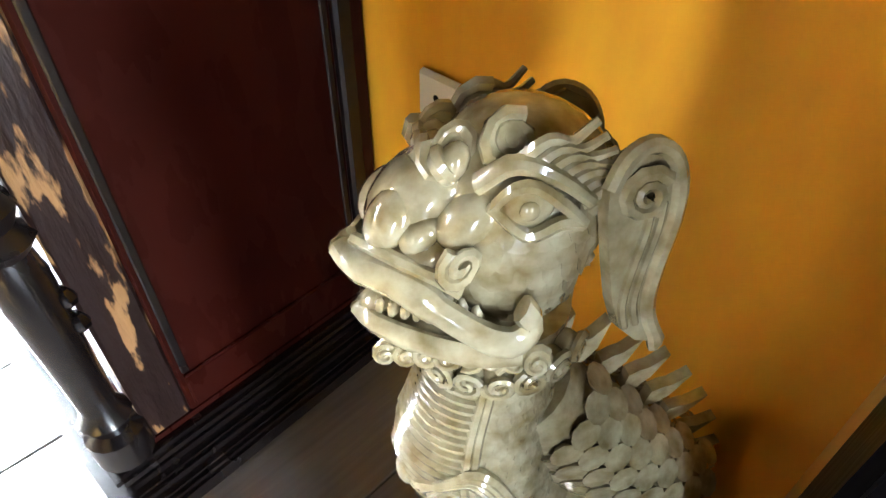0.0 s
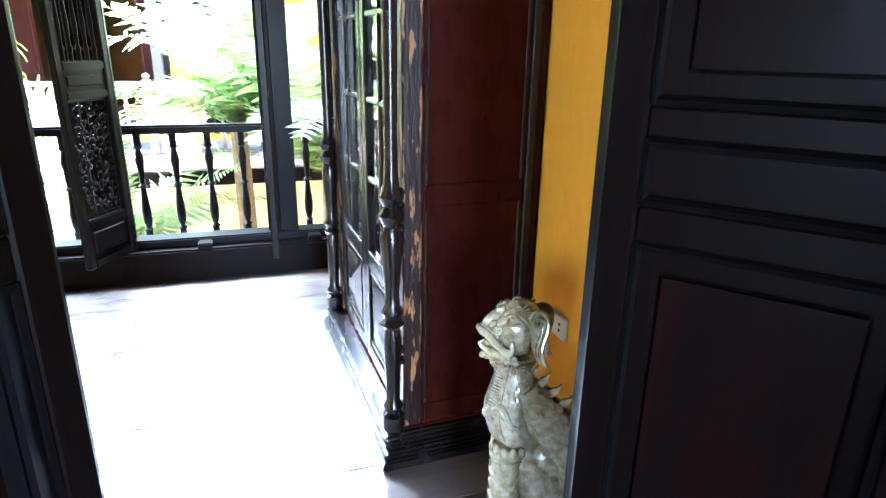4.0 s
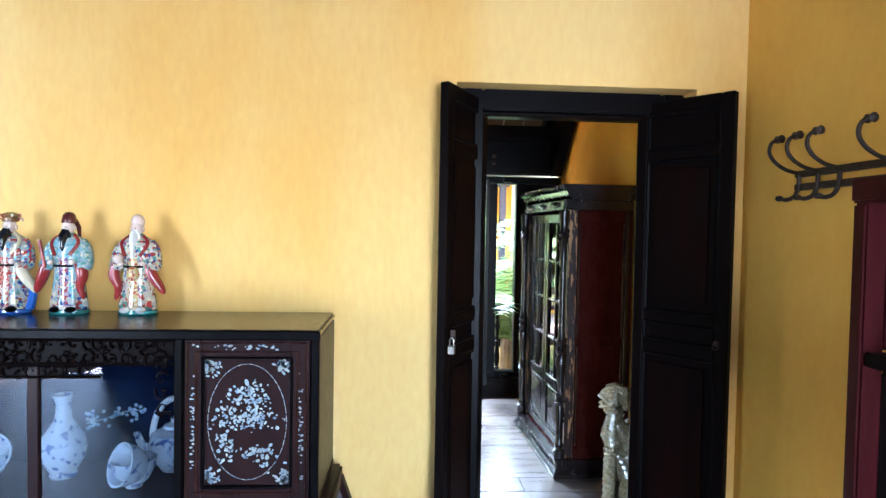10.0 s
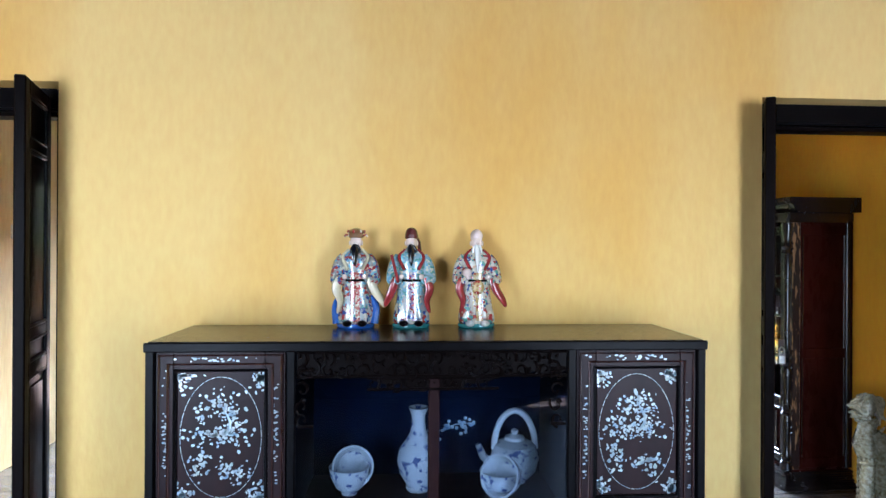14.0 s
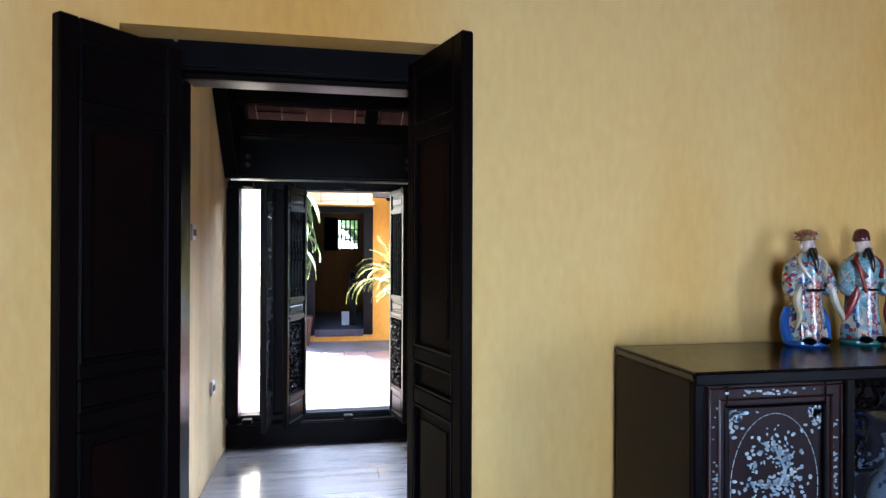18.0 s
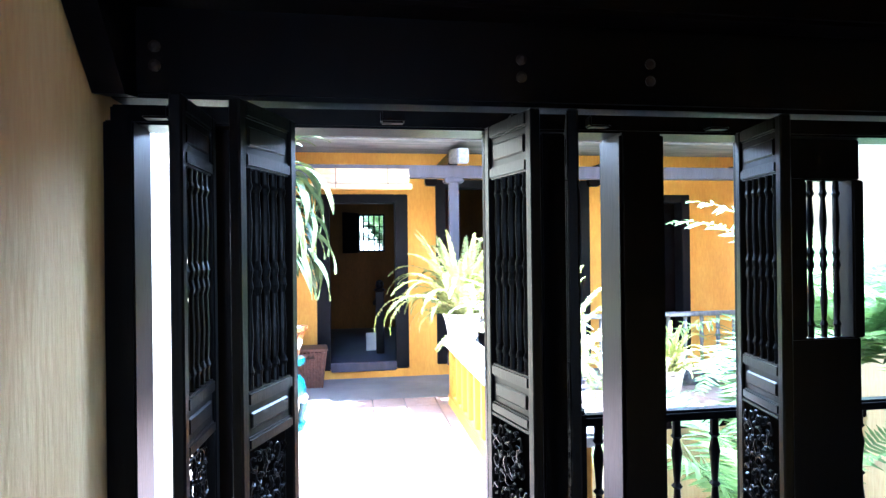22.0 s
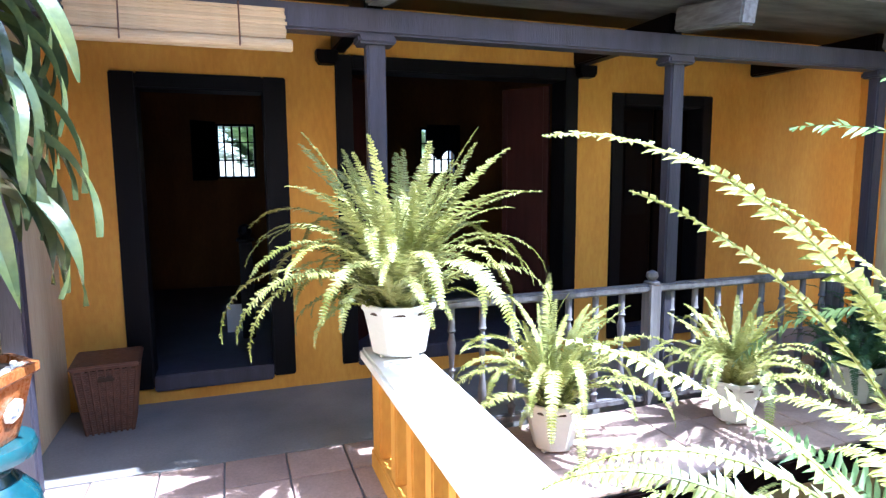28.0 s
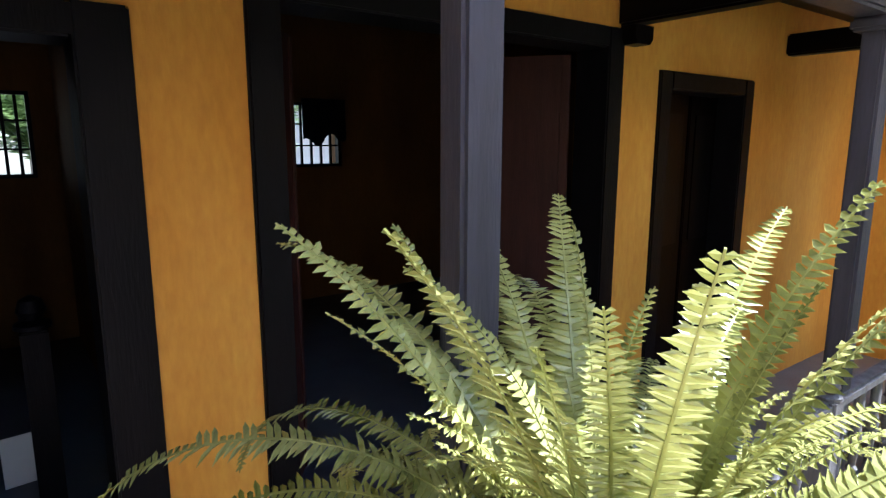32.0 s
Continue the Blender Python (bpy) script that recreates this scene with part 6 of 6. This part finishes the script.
part("eave_board", box(WEST, 0.86, 5.90, 5.93, 2.525, 2.665, 0.006), EAVEWOOD, ver, "weathered pale eave board")
part("eave_soffit", box(WEST, 2.05, 5.935, 6.70, 2.505, 2.525, 0.004), EAVEWOOD, ver, "bleached boards under the eave")
part("ceiling_board", box(WEST, 2.05, 6.70, FAR, 2.665, 2.685), DARK, ver)
part("soffit", box(WEST, 2.05, 0, 1.9, 0.0, 0.02, m=Matrix.Translation((0, 5.90, 2.60)) @ Matrix.Rotation(math.atan(0.56), 4, "X")), DARK, ver)
roof = tagged(part("roof_far", box(-5.4, 2.7, 0, 4.2, 0.03, 0.06, m=Matrix.Translation((0, 5.86, 2.64)) @ Matrix.Rotation(math.atan(0.56), 4, "X")), ROOFTILE), "old clay-tiled roof over the far rooms", "roof", kind="structure")
shape = mesh_of(slab([(-0.060, 0.20), (-0.060, 0.055), (-0.045, 0.020), (0, 0), (0.045, 0.020), (0.060, 0.055), (0.060, 0.20)], 0.018, m=Matrix.Rotation(radians(-90), 4, "X") @ Matrix.Scale(-1, 4, (0, 1, 0))), "roof_tile", ROOFTILE)
lay = Matrix.Translation((0, 5.84, 2.69)) @ Matrix.Rotation(math.atan(0.56), 4, "X")
verts, faces = [], []
count = 0
for j in range(26):
    for i in range(57):
        x, y = -4.95 + i * 0.132 + (0.066 if j % 2 else 0), j * 0.125
        m = lay @ pose(x + r.uniform(-0.004, 0.004), y + r.uniform(-0.008, 0.008), 0.012 + r.uniform(0, 0.008), -7 + r.uniform(-2, 2), 0, r.uniform(-2, 2))
        if j < 9 and -4.95 < x < -0.55 and count < 300:
            part("roof_tile", shape, ROOFTILE, roof).matrix_basis = m
            count += 1
        else:
            k0 = len(verts)
            verts += [m @ v.co for v in shape.vertices]
            faces += [[k0 + i for i in p.vertices] for p in shape.polygons]
me = bpy.data.meshes.new("roof_tiles")
me.from_pydata(verts, [], faces)
me.materials.append(ROOFTILE)
tagged(part("roof_tiles", me, ROOFTILE, roof), kind="stuff")

# rolled blind above the far door
blind = thing("rolled_blind", "rolled split-bamboo blind above the doorway", "blind", at=(-3.89, 6.325, 2.10))
stick = mesh_of(box(-0.465, 0.465, -0.004, 0.004, -0.0075, 0.0085, 0.002), "slat", BAMBOO)
for k in range(11):
    part("slat", stick, BAMBOO, blind).matrix_basis = pose(r.uniform(-0.006, 0.006), r.uniform(-0.006, 0.006), 0.03 + k * 0.0155)
part("roll", lathe([(0.025, -0.49), (0.03, -0.48), (0.03, 0.48), (0.025, 0.49)], 14, m=pose(0, -0.01, 0.02, 0, 90)), BAMBOO, blind)
for x in (-0.25, 0.25):
    part("cord", tube([(x, -0.05, 0.0), (x, -0.03, 0.20)], 0.004, 5), WICKER, blind)
    part("hanger", tube([(x, 0, 0.18), (x, 0.02, 0.235)], 0.004, 5), IRON, blind)
lamp = thing("ceiling_lamp", "white round lamp under the veranda ceiling", "lamp", at=(-2.433, 6.15, 2.431))
part("shade", lathe([(0.11, 0), (0.118, 0.010), (0.085, 0.026), (0.028, 0.036), (0.028, 0.075)], 20), PLASTIC, lamp, smooth=True)
part("bulb", ball(0, 0, -0.006, 0.026), PORCELAIN, lamp, smooth=True)

# wicker basket
bk = thing("wicker_basket", "brown wicker basket with a flat lid", "basket", at=(-4.46, 7.24, 0.0), turn=4)
for k in range(28):
    z = 0.012 + k * 0.0138
    s = 0.118 + 0.045 * z / 0.4
    part("weave_course", tube([(-s * 1.0, -s, z), (s, -s, z), (s, s, z), (-s, s, z), (-s, -s, z)], 0.0065, 5), WICKER, bk)
for k in range(9):
    for f in range(4):
        u = -1 + 2 * k / 8
        a = Matrix.Rotation(f * math.pi / 2, 4, "Z")
        p = [a @ Vector((u * s, -s - 0.006, z)) for s, z in ((0.118, 0.0), (0.163, 0.40))]
        part("stake", tube(p, 0.0065, 5), WICKER, bk)
part("liner", box(-0.11, 0.11, -0.11, 0.11, 0.01, 0.39), BROWN, bk)
part("lid", box(-0.185, 0.185, -0.185, 0.185, 0.40, 0.43, 0.01), WICKER, bk)
part("handle_hole", box(-0.045, 0.045, -0.174, -0.160, 0.325, 0.36, 0.008), SOIL, bk)


# ---- plants ----
def frond_mesh(name, length, lift, droop, width, pairs, mat, seed, narrow=0.0105, dense=0.95):
    """A feather leaf that starts at the origin, leaves along +x and bends down; leaflets in pairs."""
    r = random.Random(seed)
    pairs = int(pairs * dense)
    bm = bmesh.new()
    pts, p, a = [], Vector((0, 0, 0)), lift
    steps = 26
    side = r.uniform(-0.012, 0.012)
    yaw = 0.0
    for k in range(steps + 1):
        pts.append(p.copy())
        p = p + Vector((math.cos(a) * math.cos(yaw), math.sin(yaw) * math.cos(a), math.sin(a))) * (length / steps)
        a -= droop / steps * (0.4 + 1.2 * k / steps)
        yaw += side
    tube(pts, [0.0035 * (1 - 0.8 * k / steps) + 0.0006 for k in range(steps + 1)], 4, bm)
    for k in range(pairs):
        f = (k + 1.5) / (pairs + 1.5)
        i = min(int(f * steps), steps - 1)
        q = pts[i].lerp(pts[i + 1], f * steps - i)
        d = (pts[i + 1] - pts[i]).normalized()
        s = d.cross(Vector((0, 0, 1)))
        s = s.normalized() if s.length > 0.05 else Vector((0, 1, 0))
        up = s.cross(d).normalized()
        w = width * min(1, 0.35 + 3.2 * f) * (1 - f) ** 0.45 * r.uniform(0.82, 1.08) + 0.004
        for sg in (-1, 1):
            o = (s * sg + d * 0.25 + up * r.uniform(-0.38, 0.20)).normalized()
            t = d * narrow * (0.65 + 0.5 * (1 - f))
            v = [bm.verts.new(c) for c in (q - t * 0.35, q + t * 0.65, q + o * w * 0.55 + t * 0.75 + up * 0.003, q + o * w + t * 0.35, q + o * w * 0.5 - t * 0.45 + up * 0.003)]
            bm.faces.new(v)
    return mesh_of(bm, name, mat)


FRONDS = [frond_mesh("frond", l, li, dr, w, n, FERN, s) for l, li, dr, w, n, s in ((0.72, 1.25, 1.5, 0.052, 64, 1), (0.80, 0.95, 2.3, 0.056, 70, 2), (0.62, 1.35, 1.0, 0.050, 56, 3), (0.88, 0.75, 2.7, 0.058, 75, 4), (0.55, 0.6, 2.4, 0.048, 53, 5), (0.76, 1.1, 2.9, 0.054, 67, 6))]
SHADEFRONDS = [frond_mesh("frond", l, li, dr, w, n, FERNSHADE, s) for l, li, dr, w, n, s in ((0.6, 1.2, 1.4, 0.05, 56, 11), (0.7, 0.9, 2.2, 0.05, 61, 12), (0.5, 0.7, 2.0, 0.045, 50, 13))]


def pot_profile(rb, rt, h):
    return [(rb * 0.9, 0.0), (rb, 0.012), (rb * 1.02, 0.03), (rt * 0.86, h * 0.62), (rt * 0.93, h * 0.86), (rt, h * 0.93), (rt, h), (rt * 0.9, h), (rt * 0.86, h * 0.88)]


def potted_fern(label, at, rb, rt, h, n, size, seed, kinds=FRONDS, seg=8, tall=0, rise=1.4, sweeps=()):
    r = random.Random(seed)
    turn = r.uniform(0, 40)
    t = thing("potted_fern", label, "potted plant", "potted ferns", at=at, turn=turn)
    pot = part("pot", lathe(pot_profile(rb, rt, h), seg), POTWHITE, t)
    for k in range(4):
        a = k * math.pi / 2 + 0.4
        part("foot", box(-0.018, 0.018, -0.012, 0.012, -0.012, 0.006, 0.003), POTWHITE, pot).matrix_basis = pose(rb * 0.75 * math.cos(a), rb * 0.75 * math.sin(a), 0)
    part("soil", lathe([(0.001, 0), (rt * 0.88, 0), (rt * 0.88, 0.02), (0.001, 0.03)], 14, m=pose(0, 0, h * 0.82)), SOIL, t)
    for k in range(n):
        a = 360 * k * 0.381966 + r.uniform(-18, 18)
        u = rt * 0.5 * math.sqrt(r.random())
        tilt = r.uniform(-6, 30)
        s = size * r.uniform(0.72, 1.12)
        ob = part("frond", kinds[r.randrange(len(kinds))], FERN, t)
        ob.matrix_basis = pose(u * math.cos(radians(a)), u * math.sin(radians(a)), h * 0.86, r.uniform(-14, 14), -tilt, a) @ Matrix.Scale(s, 4)
    for a, mesh, s in sweeps:
        part("frond", mesh, FERN, t).matrix_basis = pose(0.03 * math.cos(radians(a - turn)), 0.03 * math.sin(radians(a - turn)), h * 0.86, 0, 0, a - turn) @ Matrix.Scale(s, 4)
    for k in range(tall):
        a = 360 * k * 0.381966 + r.uniform(-25, 25) + 40
        ob = part("frond", TALLFRONDS[r.randrange(len(TALLFRONDS))], FERN, t)
        ob.matrix_basis = pose(0.04 * math.cos(radians(a)), 0.04 * math.sin(radians(a)), h * 0.86, r.uniform(-10, 10), r.uniform(-8, 6), a) @ Matrix.Scale(rise * r.uniform(0.8, 1.08), 4)
    return t


TALLFRONDS = [frond_mesh("frond", l, li, dr, w, n, FERN, s) for l, li, dr, w, n, s in ((0.66, 1.38, 0.5, 0.050, 66, 31), (0.70, 1.28, 0.8, 0.052, 69, 32), (0.72, 1.2, 1.3, 0.052, 72, 33), (0.62, 1.45, 0.35, 0.048, 63, 34))]
ARCH = [frond_mesh("frond", l, li, dr, w, n, FERN, s) for l, li, dr, w, n, s in ((1.0, 1.25, 2.2, 0.085, 93, 41), (1.05, 1.45, 2.15, 0.060, 96, 42), (1.0, 1.25, 2.7, 0.058, 90, 43))]
NEAR = [frond_mesh("frond", l, li, dr, w, n, FERN, s, 0.0095, 1.0) for l, li, dr, w, n, s in ((1.10, 1.45, 1.62, 0.058, 108, 51), (0.84, 1.48, 0.35, 0.060, 84, 52), (0.80, 1.25, 1.2, 0.056, 80, 53), (0.72, 1.05, 2.2, 0.054, 72, 54), (0.66, 0.8, 2.2, 0.050, 66, 55))]
potted_fern("large sunlit sword fern in a white pot on the coping", (-2.955, 6.08, 0.637), 0.14, 0.195, 0.25, 78, 1.08, 1, tall=22, rise=1.34, sweeps=((150, ARCH[0], 1.05), (162, ARCH[0], 0.9), (128, ARCH[2], 1.05), (172, ARCH[2], 1.0), (105, TALLFRONDS[2], 1.55), (60, ARCH[1], 1.0)))
potted_fern("large sword fern beside the passage on the coping", (-2.97, 3.47, 0.637), 0.11, 0.16, 0.20, 44, 0.95, 2, NEAR[2:], tall=0, sweeps=((120, NEAR[0], 1.0), (52, NEAR[1], 1.0), (140, NEAR[2], 0.95), (218, NEAR[1], 0.85), (170, NEAR[3], 1.0), (20, NEAR[2], 0.9), (-30, NEAR[2], 0.9), (215, NEAR[2], 0.8)))
potted_fern("sword fern in a white pot on the tiled ledge", (-2.12, 6.02, 0.036), 0.11, 0.165, 0.26, 40, 1.0, 3, tall=6, rise=1.05, sweeps=((-60, ARCH[2], 0.95), (-25, ARCH[0], 0.85), (-100, ARCH[2], 0.9), (200, ARCH[1], 0.6)))
potted_fern("sword fern in a white pot on the tiled ledge", (-0.92, 5.97, 0.036), 0.11, 0.165, 0.25, 38, 0.92, 4, tall=6, rise=0.92, sweeps=((-70, ARCH[2], 0.8), (-150, ARCH[2], 0.8)))
potted_fern("fern with shade-darkened leaves in a white pot on the tiled ledge", (0.06, 5.95, 0.036), 0.12, 0.17, 0.24, 34, 0.9, 5, SHADEFRONDS)
potted_fern("fern with shade-darkened leaves in a white pot by the pale wall", (0.52, 6.10, 0.036), 0.12, 0.17, 0.24, 34, 1.0, 6, SHADEFRONDS)
potted_fern("fern in a white pot hanging over the well", (-1.9, 5.05, -0.45), 0.12, 0.17, 0.22, 24, 0.9, 7)


def strap_leaf(name, length, lift, droop, width, seed):
    bm = bmesh.new()
    r = random.Random(seed)
    p, a, rows, steps = Vector((0, 0, 0)), lift, [], 14
    for k in range(steps + 1):
        f = k / steps
        w = width * (0.35 + 0.65 * min(1, 3 * f)) * (1 - f ** 3) + 0.002
        n = Vector((-math.sin(a), 0, math.cos(a)))
        wave = 0.010 * math.sin(7 * f + seed)
        rows.append([bm.verts.new(p + Vector((0, s * w / 2, 0)) + n * (abs(s) * 0.25 * w + s * wave)) for s in (-1, 0, 1)])
        p = p + Vector((math.cos(a), 0, math.sin(a))) * length / steps
        a -= droop / steps * (1.8 - 1.6 * f)
    for q, t in zip(rows, rows[1:]):
        for i in (0, 1):
            bm.faces.new((q[i], q[i + 1], t[i + 1], t[i]))
    return mesh_of(bm, name, DRACAENA, True)


STRAPS = [strap_leaf("leaf", l, li, dr, w, s) for l, li, dr, w, s in ((0.62, 0.7, 2.3, 0.092, 1), (0.68, 0.6, 2.0, 0.094, 2), (0.58, 1.35, 1.8, 0.074, 3), (0.64, 0.1, 1.6, 0.090, 4), (0.58, 0.9, 2.5, 0.084, 5))]


def dracaena(at):
    r = random.Random(3)
    d = thing("potted_dracaena", "tall potted dracaena with drooping strap leaves in an orange glazed pot", "potted plant", at=at, turn=12)
    pot = part("pot", lathe([(0.106, 0), (0.115, 0.02), (0.166, 0.215), (0.190, 0.232), (0.190, 0.262), (0.168, 0.262), (0.155, 0.21)], 6), ORANGE, d)
    for k in range(6):
        a = (k + 0.5) * math.pi / 3
        m = pose(0.126 * math.cos(a), 0.126 * math.sin(a), 0.115, 0, 0, math.degrees(a) + 90) @ pose(0, 0, 0, 16)
        tile = part("painted_plaque", lathe([(0.045, -0.004), (0.045, 0.004), (0.04, 0.008)], 8, m=m @ pose(0, 0, 0, 90)), PORCELAIN, pot, "white plaque with blue brushwork")
        part("brushwork", lathe([(0.035, 0.007), (0.033, 0.0105)], 8, m=m @ pose(0, 0, 0, 90) @ Matrix.Diagonal((1, 0.7, 1, 1))), BLUEWHITE, tile)
    part("soil", lathe([(0.001, 0), (0.158, 0), (0.158, 0.02), (0.001, 0.035)], 6, m=pose(0, 0, 0.215)), SOIL, d)
    pebbles = bmesh.new()
    for k in range(60):
        a, u = r.uniform(0, 6.28), 0.145 * math.sqrt(r.random())
        ball(u * math.cos(a), u * math.sin(a), 0.248, 0.015, 0.012, 0.009, pebbles, 6)
    tagged(part("pebble_layer", pebbles, PORCELAIN, d), kind="stuff")
    for x, y, top in ((0.0, 0.0, 1.72), (0.05, -0.03, 1.2), (-0.04, 0.03, 0.95)):
        part("stem", tube([(x, y, 0.2), (x * 1.4, y * 1.3 + 0.01, top * 0.5), (x * 1.2, y, top)], [0.017, 0.014, 0.011], 8), BARK, d)
    for k in range(92):
        f = k / 91
        z = 0.84 + 0.86 * f
        a = k * 137.5 + r.uniform(-20, 20)
        ob = part("leaf", STRAPS[r.choice((0, 3, 4, 0) if f < 0.8 else (2, 1, 0))], DRACAENA, d)
        ob.matrix_basis = pose(0.01 * math.cos(a), 0.01 * math.sin(a), z, r.uniform(-12, 12), r.uniform(-12, 12) - (14 if f > 0.9 else 0), a) @ Matrix.Scale(r.uniform(0.8, 1.1), 4)
    return d


dracaena((-4.56, 5.62, 0.602))
stool = thing("garden_stool", "teal majolica plant stand with lion feet", "plant stand", at=(-4.56, 5.62, 0.0))
stool.matrix_basis = pose(-4.56, 5.62, 0) @ Matrix.Diagonal((0.86, 0.86, 1, 1))
part("seat", lathe([(0.10, 0.52), (0.185, 0.545), (0.195, 0.575), (0.185, 0.60), (0.05, 0.60)], 24), TEAL, stool, smooth=True)
part("neck", lathe([(0.12, 0.46), (0.10, 0.49), (0.12, 0.52)], 20), TEAL, stool, smooth=True)
part("bowl", lathe([(0.13, 0.22), (0.185, 0.27), (0.20, 0.34), (0.185, 0.40), (0.13, 0.46)], 24), TEAL, stool, smooth=True)
lip = bmesh.new()
for k in range(20):
    a = k * math.pi / 10
    ball(0.185 * math.cos(a), 0.185 * math.sin(a), 0.265 - 0.012 * (k % 2), 0.03, 0.03, 0.03, lip, 8)
part("scalloped_band", lip, BLUEWHITE, stool, smooth=True)
for k in range(4):
    a = k * math.pi / 2 + 0.5
    c, s = math.cos(a), math.sin(a)
    part("leg", tube([(0.16 * c, 0.16 * s, 0.28), (0.185 * c, 0.185 * s, 0.18), (0.15 * c, 0.15 * s, 0.07), (0.175 * c, 0.175 * s, 0.02)], [0.05, 0.045, 0.032, 0.04], 10), TEAL, stool, smooth=True)
part("foot_ring", lathe([(0.17, 0), (0.19, 0.01), (0.185, 0.03), (0.12, 0.03)], 24), TEAL, stool, smooth=True)

# palms in the light well
PALM = [frond_mesh("palm_frond", l, li, dr, w, n, PALMLEAF, s, 0.03, 1.0) for l, li, dr, w, n, s in ((1.9, 1.2, 1.4, 0.42, 52, 21), (2.1, 0.95, 1.8, 0.45, 56, 22), (1.7, 1.35, 0.9, 0.38, 46, 23))]


def palm(label, at, height, n, size, seed, spread=1.0):
    r = random.Random(seed)
    t = thing("palm", label, "palm", "courtyard palms", at=at, turn=r.uniform(0, 90))
    part("trunk", tube([(0, 0, 0), (0.05, 0.03, height * 0.5), (0.02, 0.0, height)], [0.11, 0.085, 0.07], 10), BARK, t)
    for k in range(n):
        a = 137.5 * k + r.uniform(-15, 15)
        ob = part("frond", PALM[r.randrange(3)], PALMLEAF, t)
        ob.matrix_basis = pose(0.02, 0, height - 0.05 + 0.005 * k, r.uniform(-10, 10), r.uniform(-10, 25) * spread, a) @ Matrix.Scale(size * r.uniform(0.75, 1.1), 4)
    return t


palm("feathery green palm rising from the light well", (-0.30, 4.45, -2.9), 3.5, 20, 0.95, 1)
palm("feathery green palm rising from the light well", (0.40, 3.95, -2.9), 3.15, 13, 0.95, 2)
palm("low feathery palm in the light well", (-1.25, 4.1, -2.9), 2.45, 14, 0.8, 3)

# greenery behind the barred windows
palm("garden palm behind the far rooms", (-3.3, 13.3, -3.2), 4.8, 26, 0.9, 4)
palm("garden palm behind the far rooms", (-0.8, 13.6, -3.2), 4.9, 26, 0.9, 5)
palm("garden palm behind the far rooms", (-4.6, 13.8, -3.2), 5.2, 24, 0.9, 6)

# distance beyond the walls
for k, (x0, x1, y0, y1, h) in enumerate(((-16, -7.5, 14, 22, 5.0), (3, 14, 13, 22, 5.5), (4.5, 12, -3, 9, 5.0))):
    hs = thing("house", "plain neighbouring plaster house", "house", "neighbouring houses", at=(0, 0, -3.2))
    part("wall", box(x0, x1, y0, y1, 0, h + 1.5), FARHOUSE, hs)
    part("roof", slab([(x0 - 0.4, h + 1.5), (x1 + 0.4, h + 1.5), ((x0 + x1) / 2, h + 3.8)], y1 - y0 + 0.8, m=pose(0, y0 - 0.4, 0)), ROOFTILE, hs)
